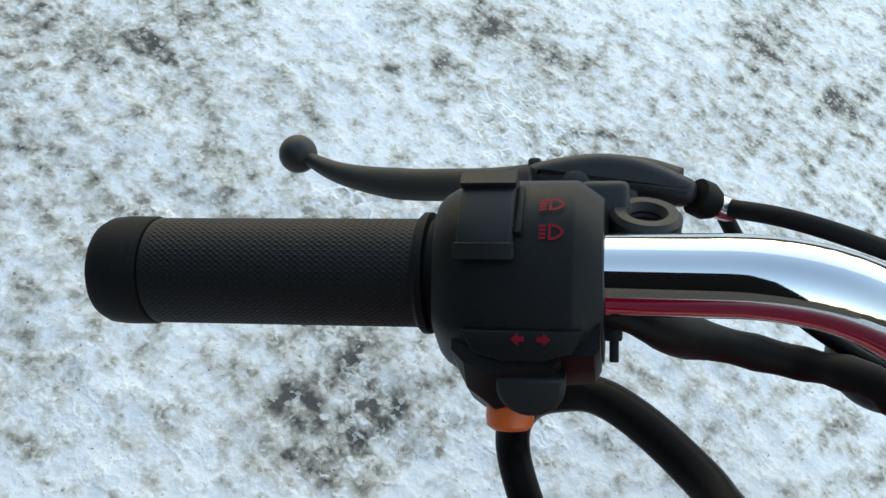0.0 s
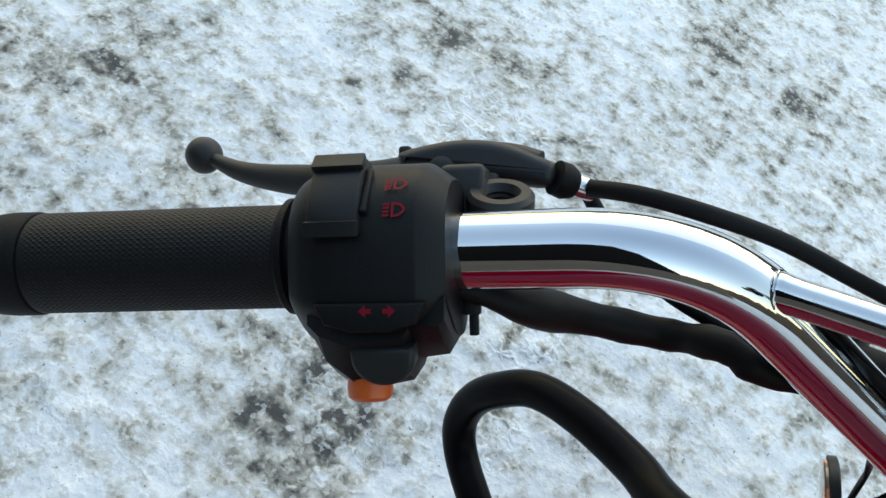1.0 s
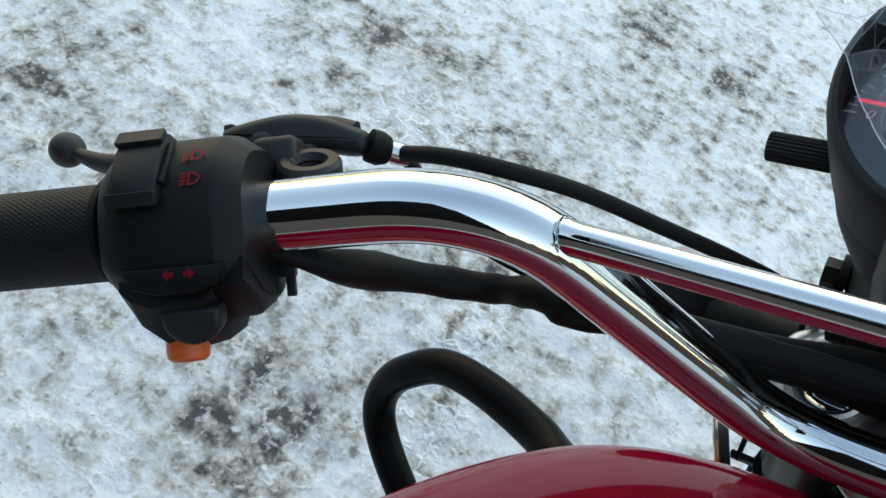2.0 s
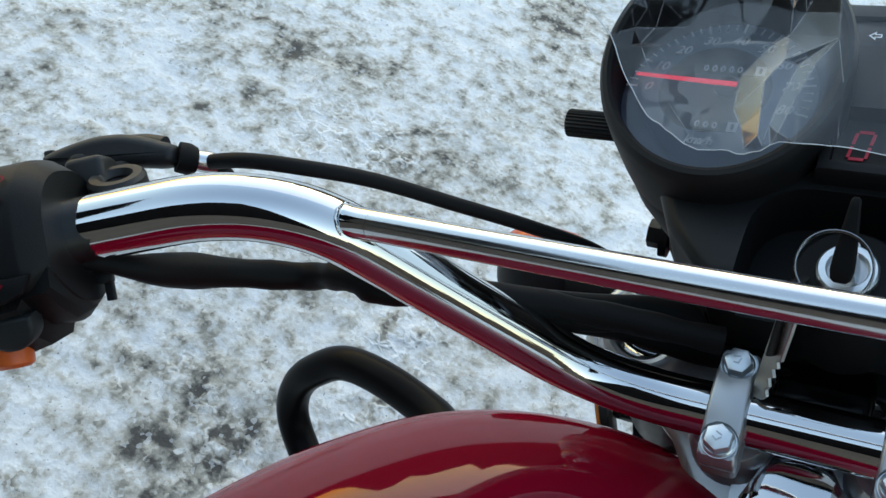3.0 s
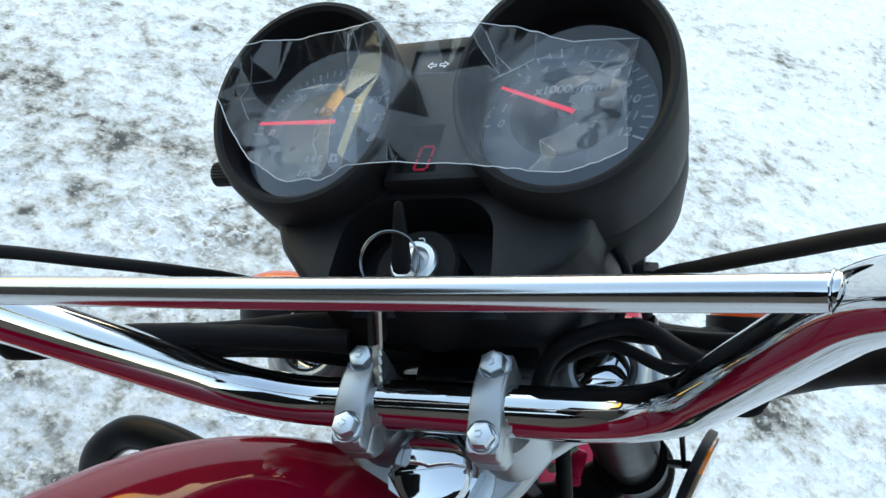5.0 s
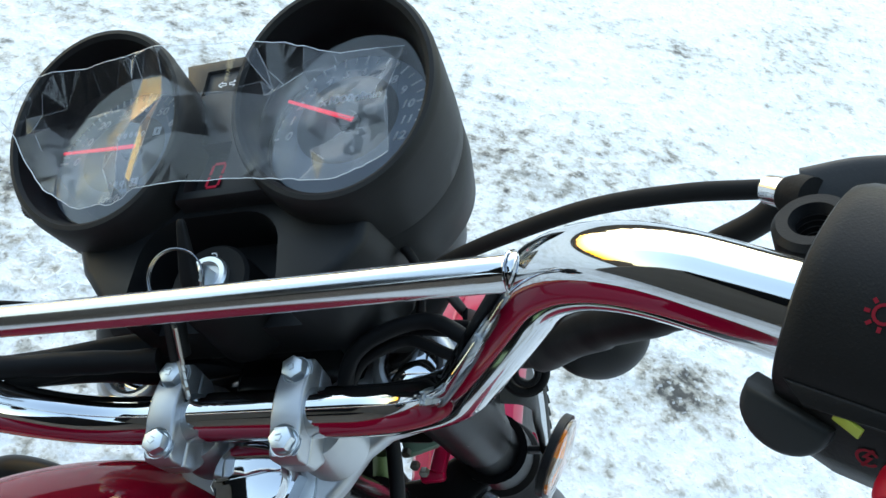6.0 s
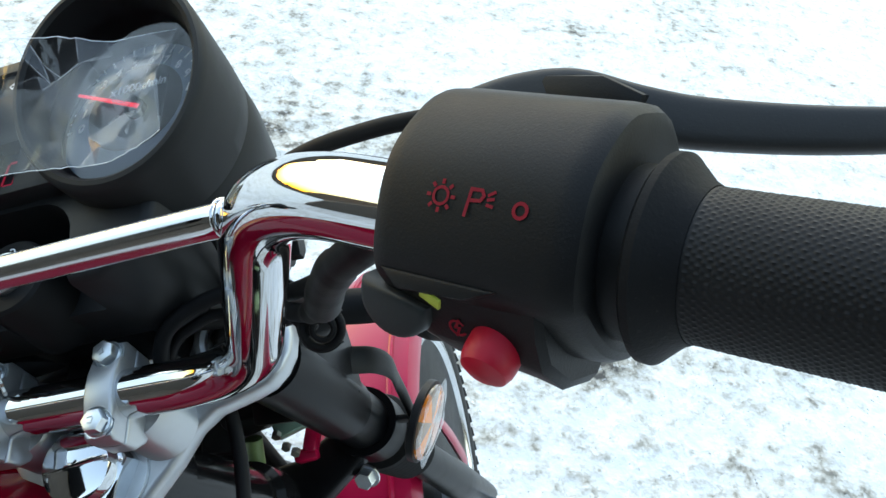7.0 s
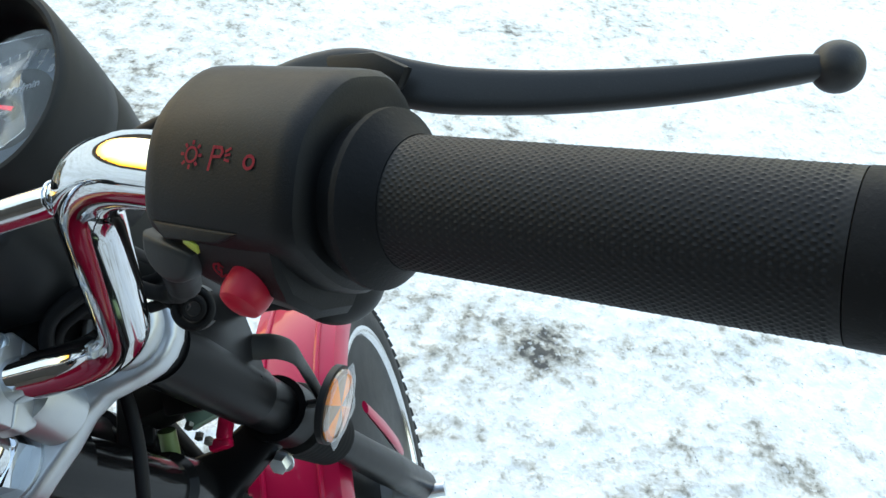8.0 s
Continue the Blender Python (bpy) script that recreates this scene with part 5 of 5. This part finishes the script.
def line_mark(points, width=0.8, closed=False):
    """A flat painted line, 0.25 thick."""
    pts = [Vector((x, y, 0)) for x, y in points]
    bm = bmesh.new()
    n = len(pts)
    rails = []
    for k, p in enumerate(pts):
        a = pts[(k - 1) % n] if closed or k else None
        b = pts[(k + 1) % n] if closed or k < n - 1 else None
        u = (p - a).normalized() if a is not None else (b - p).normalized()
        v = (b - p).normalized() if b is not None else u
        d = (u + v).normalized()
        side = Vector((-d.y, d.x, 0)) * (width / 2 / max(0.5, d.dot(u)))
        rails.append([bm.verts.new(q) for q in (p - side, p + side)])
    for k in range(n if closed else n - 1):
        a, b = rails[k], rails[(k + 1) % n]
        bm.faces.new((a[0], b[0], b[1], a[1]))
    return bm


def on_core(x, y, tilt, z):
    return at(x, y, z) @ rot("X", tilt)


beam = [(0.0, -2.4), (2.0, -2.2), (3.8, -0.8), (4.0, 0.4), (2.4, 2.0), (0.0, 2.4)]
for y, z, tilt, low in ((17.2, 21.9, -42, True), (10.2, 25.8, -22, False)):
    for points in [beam] + [[(-1.2, yy), (-3.4, yy - (0.8 if low else 0))] for yy in (-2.1, -0.7, 0.7, 2.1)]:
        part("symbol_stroke", moved(line_mark(points, 0.85, points is beam), on_core(-12.6, y, tilt, z + 0.25) @ Matrix.Scale(0.76, 4)), REDINK, switch_l, "", GRIP_L)
for s in (-1, 1):
    arr = [(s * 0.4, 0.7), (s * 2.2, 0.7), (s * 2.2, 1.8), (s * 4.6, 0), (s * 2.2, -1.8), (s * 2.2, -0.7), (s * 0.4, -0.7)]
    bm = bmesh.new()
    bm.faces.new([bm.verts.new((x * 0.8, y * 0.9, 0)) for x, y in arr])
    part("arrow_symbol", moved(bm, at(-16.8 + s * 1.2, -15.6, 27.7)), REDINK, switch_l, "red arrow symbol", GRIP_L)
part("cable_tie", join(moved(box(2.6, 8, 3, 0.4), at(2.4, -20, -10)), moved(box(5, 5, 5, 0.8), at(2.2, -15.5, -8))), PLASTIC, switch_l, "", GRIP_L)

def perch_boss(x, y, inner, outer, lean):
    """A round boss with a threaded hole through it."""
    threads = []
    for k in range(7):
        threads += [(inner, -1.4 - 1.8 * k), (inner - 0.5, -2.3 - 1.8 * k)]
    return moved(lathe([(outer, -14), (outer, -1.5), (outer - 1.2, 0), (inner + 0.8, 0)] + threads + [(inner, -15), (outer - 1.5, -15)], 40, closed=True), toward((x, y, -10), lean))


perch = join(perch_boss(11, 17.6, 5.1, 10, (0.1, 0.85, 0.5)), moved(box(14, 17.5, 13, 2.4, 3), at(-0.5, 17.6, -17.2)), moved(box(14, 14, 8, 2), at(2, 18, -27)))
perch_l = part("lever_perch", perch, LEVERBLACK, bike, "black lever bracket with an open mirror hole", GRIP_L)
lever_line = spline([(-127, 48.4, -110), (-107, 39.6, -102), (-81, 34.2, -91.5), (-57, 32.4, -81), (-41, 31.5, -72), (-27, 31.5, -62), (-15, 32, -53), (-3, 32, -44), (10, 30, -37), (20, 26.5, -33)], 6)
n_ = len(lever_line)
flat_l, rad = [], []
for k in range(n_):
    u = k / (n_ - 1)
    rad.append(1.0)
    wide = 3.0 + 4.6 * min(1, u / 0.22) if u < 0.5 else 7.6 - 0.8 * (u - 0.5)
    flat_l.append((wide * 0.82, 3.4))
lever_l = part("lever", tube(lever_line, rad, 16, flat=flat_l, up=(0, 0, 1)), LEVERBLACK, bike, "black clutch lever with ball end", GRIP_L)
part("ball_end", moved(lathe([(0, -8)] + [(8 * math.cos(radians(a)), 8 * math.sin(radians(a))) for a in range(-75, 76, 15)] + [(0, 8)], 32), at(-128.3, 48.8, -110.5)), LEVERBLACK, lever_l, "", GRIP_L)
shield = [(-23.9, 31.6), (-22.2, 33.6), (-12.8, 35.5), (-2.7, 36.4), (7, 35.4), (14.8, 32.8), (21, 29.9), (25.5, 27.2), (25, 21.4), (19.6, 20.6), (12.2, 22.2), (4.1, 23.4), (-2.3, 22.8), (-6.1, 20.6), (-13.7, 22.0), (-22.3, 26.6)]
part("lever_body", join(prism(closed_curve(shield, 3)[::-1], -38, -26.5, 3.6, 5), moved(box(4, 4, 8, 1), at(-22, 33.5, -34)), moved(lathe([(0, 0), (4.6, 0), (4.4, 1.6), (3, 2.4), (0, 2.6)], 28), at(-9.5, 26.5, -27.5))), LEVERBLACK, perch_l, "", GRIP_L)
part("rubber_boot", tube([(25.5, 23.4, -31), (28.5, 22.2, -33), (30.5, 21.6, -34.6)], [5.6, 5.8, 4.8], 20), RUBBER, perch_l, "", GRIP_L)
part("adjuster", tube([(30, 21.8, -34.4), (33, 20.8, -36.8), (36.5, 19.8, -39.4)], [3.7, 4.0, 3.7], 12), RIM, perch_l, "zinc plated cable adjuster", GRIP_L)

# ---- cables and wiring on the left ----
part("clutch_cable", tube(spline([(-218, 0, 111), (-198, 1, 114.5), (-178, 5, 109), (-160, 15, 91), (-142, 26, 65), (-122, 39, 34), (-106, 53, -2), (-96, 66, -50)], 8), 2.9, 14), HOSE, bike, "black clutch cable")
part("clutch_switch_wire", tube(spline([(-222, 6, 103), (-206, -3, 88), (-188.4, -6.3, 74.1), (-164, -3.4, 57), (-140, 3, 40), (-112, 12, 24), (-80, 20, 8), (-50, 24, -4)], 8), 2.6, 12), HOSE, bike, "thin black switch wire")
part("wiring_sleeve", tube(spline([(-226, -56, 132), (-213, -48, 116), (-209, -33, 90), (-190, -17, 66), (-167, -15, 70), (-153, -15, 64), (-128, 3, 40), (-89, 16, 15), (-45, 22, 0)], 8), [3.4] * 6 + [3.8, 4.2, 4.8, 5.4, 5.8, 6.2, 6.4, 6.6, 6.8, 6.6, 6.2, 5.8, 5.6, 5.4, 5.6, 5.9, 5.7, 5.4] + [5.4 + 0.5 * math.sin(1.3 * k) * math.sin(0.37 * k) for k in range(41)], 14), HOSE, bike, "black taped wiring sleeve")

part("taped_cable", tube(spline([(-112, 12, 18), (-96, 19, 8), (-76, 30, -6), (-56, 36, -15), (-30, 42, -21), (0, 48, -27)], 8), 8.0, 14), HOSE, bike, "black taped cable")
part("taped_cable", tube(spline([(-112, 10, 18), (-84, 22, -6), (-56, 26, -22), (-30, 32, -30), (0, 40, -36)], 8), 6.0, 14), HOSE, bike, "black taped cable")

# ---- right grip, switch box and lever ----
grip_r = part("grip", knurled_sleeve(86.5, 177.4, 14.95, 15.25), GRIP, bike, "black rubber throttle grip with diamond knurling", GRIP_R)
part("end_cap", along_x(lathe([(11, 177.3), (14.7, 177.35), (15.35, 177.7), (15.5, 183), (15, 190), (13.2, 194), (9, 196.2), (0, 196.5)], 48)), RUBBER, grip_r, "smooth end collar", GRIP_R)
part("flange", along_x(lathe([(11, 78.4), (19.4, 78.4), (20.6, 79.4), (20.6, 81), (19, 82.6), (16.2, 85.6), (15.2, 87.6), (11, 88)], 56)), RUBBER, grip_r, "flared collar", GRIP_R)
core_r = [(28.8, -8), (28.4, 4), (25.6, 12), (19, 19), (12, 23.5), (4, 25), (-6, 24.5), (-12, 22.5), (-15, 19), (-20, 10), (-23, 0), (-22, -12), (-12, -20), (2, -23), (17, -21)]
secs = []
for x, k in ((26.6, 0.94), (27.2, 0.975), (28.6, 0.995), (31, 1.0), (67, 1.0), (70.5, 0.985), (72.5, 0.94), (73.5, 0.86)):
    secs.append([V(x, y * k, z * k) for y, z in closed_curve(core_r)])
switch_r = part("switch_box", loft(secs), SATIN, bike, "black right switch box with red symbols", GRIP_R, 28)
part("lower_half", loft([[V(x, y + dy, z) for y, z in ((-12, 20), (-18, 17), (-24, 12), (-28, 2), (-27, -10), (-12, -16))] for x, dy in ((28, 5), (30, 2), (38, 0), (50, -0.3), (58, -0.9), (64, -1.8), (65.5, 0.4))]), SATIN, switch_r, "", GRIP_R, 30)
part("collar_ring", along_x(lathe([(12, 73), (17.6, 73), (17.6, 77.6), (12, 77.6)], 48)), SATIN, switch_r, "", GRIP_R)
part("lip", moved(prism([(29, -11.4), (58, -11.4), (50, -14.4), (34, -15.2)][::-1], 20.5, 23.2, 0.7), Matrix()), SATIN, switch_r, "", GRIP_R)
moon = [(9, 2.4)] + [(9 * math.cos(radians(a)), 8 * math.sin(radians(a))) for a in range(0, -181, -12)] + [(-9, 2.4)]
part("light_slider", moved(prism(moon, 0, 8, 1.8, 3), at(30, -16.5, 11) @ rot("X", 18) @ rot("Z", -12)), GREYKNOB, switch_r, "grey light slider", GRIP_R, 40)
part("slider_mark", moved(box(5.5, 2.4, 0.8, 0.2), at(41.8, -15.6, 21.6) @ rot("Z", -20) @ rot("X", 35)), YELLOW, switch_r, "", GRIP_R)
part("start_button", moved(lathe([(0, -7.2), (3.4, -7.0), (5.0, -6.2), (5.7, -4.6), (5.9, -3), (5.9, 2), (0, 2)], 32), toward((53.2, -23.0, 12.2), (0, 0.8, -0.6))), REDBUTTON, switch_r, "red starter button", GRIP_R)
# sun, parking lamp and dot, stroke by stroke
loop = [(math.cos(2 * math.pi * k / 14), math.sin(2 * math.pi * k / 14)) for k in range(14)]
rays = [[(2.3 * math.cos(math.pi * k / 4), 2.3 * math.sin(math.pi * k / 4)), (3.3 * math.cos(math.pi * k / 4), 3.3 * math.sin(math.pi * k / 4))] for k in range(8)]
strokes = [(42.8, 4.6, [(1.7 * x, 1.7 * y) for x, y in loop], 0.6, True)] + [(42.8, 4.6, r, 0.7, False) for r in rays]
strokes += [(51.6, 4.6, [(-2.6, -3.2), (-2.2, 2.2), (0.2, 2.2), (0.8, 1.2), (0.2, 0.2), (-2.2, 0.0)], 0.7, False)] + [(51.6, 4.6, [(1.6, y * 0.6), (3.2, y)], 0.6, False) for y in (-0.6, 0.9, 2.3)]
strokes += [(60.6, 4.2, [(1.4 * x, 1.4 * y) for x, y in loop], 0.7, True)]
for x, y, points, thick, shut in strokes:
    part("symbol_stroke", moved(line_mark(points, thick, shut), at(x, y, 25.25) @ rot("X", -8)), REDINK, switch_r, "", GRIP_R)

# starter sign beside the button
for points in ([(1.9 * math.cos(radians(a)), 1.9 * math.sin(radians(a))) for a in range(30, 331, 25)], [(0.9, 2.4), (-0.5, 0.1), (0.5, 0.1), (-0.8, -2.4)]):
    part("symbol_stroke", moved(line_mark(points, 0.6), at(45.2, -21.0, 15.1) @ rot("X", 40)), REDINK, switch_r, "", GRIP_R)

perch = join(perch_boss(16, 20, 4.6, 9.2, (-0.1, 0.62, 0.78)), moved(box(15, 14, 13, 2.4, 3), at(27, 18, -17)), moved(box(16, 18, 8, 2), at(24, 20, -28)))
perch_r = part("lever_perch", perch, SATIN, bike, "black brake lever bracket with an open mirror hole", GRIP_R)
lever_line = spline([(4, 27, -36), (16, 33, -40), (30, 36, -44), (45, 34, -50), (58, 33.2, -55), (80, 34.9, -63.6), (101, 38.2, -73.2), (122, 42.6, -82.6), (141, 47.8, -92), (152, 50.6, -98)], 6)
n_ = len(lever_line)
flat_l = []
for k in range(n_):
    u = k / (n_ - 1)
    wide = float(np.interp(u, (0, 0.4, 0.62, 0.78, 0.9, 0.96, 1), (6.6, 7.0, 5.9, 5.0, 4.0, 3.2, 3.4)))
    flat_l.append((wide, 3.8))
lever_r = part("lever", tube(lever_line, [1.0] * n_, 24, flat=flat_l, square=0.62), LEVERBLACK, bike, "black brake lever with ball end", GRIP_R)
part("ball_end", moved(lathe([(0, -7.3)] + [(7.3 * math.cos(radians(a)), 7.3 * math.sin(radians(a))) for a in range(-75, 76, 15)] + [(0, 7.3)], 32), at(152, 50.4, -98.5)), LEVERBLACK, lever_r, "", GRIP_R)
part("perch_lid", moved(prism([(16, 30), (50, 31), (52, 37), (40, 41), (24, 40), (10, 35)], -43, -38.5, 1.6), Matrix()), SATIN, perch_r, "", GRIP_R)
part("rubber_boot", tube([(7.5, 26, -32), (3.5, 26, -33.5), (0.5, 26.2, -34.8)], [5.4, 5.6, 4.6], 20), RUBBER, perch_r, "", GRIP_R)
part("adjuster", tube([(1.5, 26.2, -34.5), (-2.5, 26.4, -36), (-5.5, 26.4, -37)], [3.8, 4.0, 3.8], 12), RIM, perch_r, "zinc plated cable adjuster", GRIP_R)
part("brake_cable", tube(spline([(214, 4.5, 110), (194, 8, 107), (168, 12, 99), (137, 18, 79), (110, 31, 48), (89, 48, 11), (77, 66, -39), (70, 80, -90)], 8), 2.7, 14), HOSE, bike, "black front brake cable")
part("throttle_cable", tube(spline([(209, -26, 112), (185, -19, 90), (166, -11, 68), (149, -1, 40), (134, 8, 12), (116, 18, -8), (99, 27, -13), (80, 38, -13), (60, 35, -13), (44, 26, -16), (36, 14, -28), (32, 0, -46)], 8), [5.6] * 8 + [6.2] * 8 + [7.0] * 8 + [7.4] * 8 + [5.2] * 6 + [4.2] * 6 + [3.7] * 45, 14), HOSE, bike, "black throttle cable in a sleeve")
part("right_wiring", tube(spline([(222, 14, 92), (214, 10, 86), (200, 8, 78), (182, 4, 68), (160, 6, 48), (140, 16, 20), (100, 36, -20), (60, 50, -40)], 8), 4.0, 12), HOSE, bike, "black wiring sleeve")
clip_m = toward((121, 14, -17), (0.12, -0.5, 0.85))
clip = part("cable_clip", join(moved(ring(8.4, 2.0, 36, 10), clip_m), moved(ring(4.6, 1.5, 30, 8), clip_m @ at(0.8, -0.6, 2.2)), moved(box(7, 15, 4, 1.2), clip_m @ at(-7.5, 6.5, -1) @ rot("Z", 28))), RUBBER, bike, "black rubber cable clip")
part("tie_band", moved(lathe([(9.6, -3), (10.6, -3), (10.6, 3), (9.6, 3)], 32, closed=True, a0=20, a1=300), clip_m @ at(0, 0, -2)), PLASTIC, clip)
for k, (pts, r) in enumerate((([(28, 8, -44), (42, 24, -26), (55, 30.6, -22), (66, 34, -22), (76, 31, -22), (85, 26.4, -22), (94, 23.4, -22), (108, 24, -20), (124, 22, -4)], 2.7), ([(-40, 60, -30), (10, 46, -26), (48, 40, -34), (70, 52, -60)], 5.0), ([(-90, 52, -20), (-40, 48, -14), (0, 44, -24), (30, 48, -40)], 6.0), ([(30, 46, -24), (60, 70, 0), (76, 84, 16)], 2.6), ([(50, 40, -70), (74, 58, -10), (60, 78, 10)], 2.2))):
    part("loose_cable", tube(spline(pts, 8), r, 12), HOSE, bike)

# ---- tank, frame and guard ----
tank_table = ((14, 40, -72, -120), (8, 62, -58, -138), (-8, 88, -44, -152), (-35, 116, -32, -166), (-70, 138, -22, -176), (-110, 149, -14, -180), (-160, 153, -8, -182), (-220, 148, -6, -180), (-290, 132, -12, -176), (-350, 110, -26, -168), (-400, 86, -44, -158), (-425, 60, -62, -148))
tank_secs = []
# the lengthwise lines of the tank are smooth
for (y, w, top), (_, bot, _) in zip(spline([p[:3] for p in tank_table], 5), spline([(p[0], p[3], 0) for p in tank_table], 5)):
    mid, half = (top + bot) / 2, (top - bot) / 2
    s = []
    for k in range(56):
        u = 2 * math.pi * k / 56
        c, q = math.cos(u), math.sin(u)
        ww = 0.95 * w * math.copysign(abs(c) ** 0.78, c)
        zz = mid + half * math.copysign(abs(q) ** 0.78, q)
        s.append(V(ww * (1 - 0.10 * max(0, q)), y, zz))
    tank_secs.append(s)
tank = part("fuel_tank", moved(loft(tank_secs), at(-3, 2, 22.5)), RED, bike, "glossy dark red fuel tank", BODY, 60)
part("frame_tube", join(tube(rounded([(0, -30, -200), (0, -10, -330), (0, 60, -520), (0, 40, -640), (0, -120, -660)], 40), 17, 18), tube([(0, 20, -150), (0, -200, -215), (0, -420, -230)], 20, 18)), GLOSSBLACK, bike, "black steel frame tube", BODY)
part("engine", join(moved(box(200, 300, 250, 24, 3), at(0, -95, -470)), moved(lathe([(0, 0), (62, 0), (62, 8), (54, 10), (54, 16), (62, 18), (62, 26), (54, 28), (54, 34), (62, 36), (62, 44), (54, 46), (54, 52), (62, 54), (62, 62), (54, 64), (54, 70), (62, 72), (62, 84), (0, 90)], 32), at(0, -20, -430) @ rot("X", -12))), ENGINE, bike, "black engine block with finned cylinder", BODY)
part("head_gusset", join(moved(box(60, 90, 90, 8), at(0, -20, -150)), moved(box(16, 60, 70, 4), at(46, 0, -170) @ rot("Z", 14))), GLOSSBLACK, bike, "", BODY)
part("horn", moved(lathe([(0, -12), (34, -12), (38, -4), (38, 6), (30, 10), (12, 12), (0, 12)], 36), at(66, 40, -300) @ rot("X", -60)), ENGINE, bike, "round black horn", BODY)
part("wire_sleeve", tube(spline([(70, 10, -170), (84, 30, -220), (82, 40, -280)]), 6, 12), GREEN, bike, "green wire sleeve", BODY)
part("wire_connector", join(moved(box(10, 19, 12, 2.5), at(38, 17, -264) @ rot("Z", -12)), moved(box(17, 9, 11, 2.5), at(33, 6, -266) @ rot("Z", 8))), FENDER, bike, "red wiring connector", FORK)
guard = [(-0.04, 0.036, 0.775), (-0.107, 0.081, 0.708), (-0.137, 0.105, 0.685), (-0.182, 0.123, 0.665), (-0.217, 0.132, 0.643), (-0.239, 0.131, 0.613), (-0.25, 0.13, 0.582), (-0.249, 0.124, 0.553), (-0.233, 0.113, 0.533), (-0.197, 0.091, 0.523), (-0.12, 0.061, 0.484), (0.02, 0.0, 0.42)]
part("leg_guard", tube(spline([Vector(p) * 1000 for p in guard], 8), 13.6, 20), FORKBLACK, bike, "black tubular leg guard", WORLD)
part("side_stand", tube(rounded([(-30, -180, -640), (-80, -190, -700), (-225, -150, -915)], 30), 11, 16), GLOSSBLACK, bike, "black side stand", BODY)


part("brake_hose", tube(spline([(30, 50, -76), (46, 14, -94), (52, -16, -101), (53, -46, -106), (48, -90, -122), (30, -130, -150)]), 4.0, 12), HOSE, bike, "black hose below the yoke", FORK)

# wiring gathered behind the steering head
clump = part("relay_box", join(moved(box(44, 36, 40, 5), at(4, 44, -242) @ rot("Z", 14)), moved(box(30, 26, 18, 3), at(30, 34, -216) @ rot("X", 20)), moved(box(26, 40, 16, 3), at(-24, 30, -250) @ rot("Y", 18))), ENGINE, bike, "black relay and connectors", FORK)
part("green_connector", moved(box(24, 15, 10, 2), at(26, 27, -252) @ rot("Z", 20)), PALEGREEN, clump, "pale green connector", FORK)
part("green_tape", tube([(1, 18, -246), (0, 9, -252), (-1, 0, -258)], 6.5, 12), GREEN, clump, "green tape on a wire", FORK)
for x, y, z in ((24, 12, -250), (30, 8, -252), (18, 20, -247)):
    part("terminal_bolt", moved(hexhead(6, 4), at(x, y, z) @ rot("X", 60)), BRASS, clump, "", FORK)
for k in range(4):
    part("harness_wire", tube(spline([(-60 + 14 * k, 34, -270 - 6 * k), (-10 + 10 * k, -2 - 4 * k, -300 + 3 * k), (30 + 6 * k, -30 - 7 * k, -320 - 6 * k), (60 + 4 * k, -64, -370)]), 4.2 + 0.6 * (k % 2), 10), HOSE, clump, "", FORK)
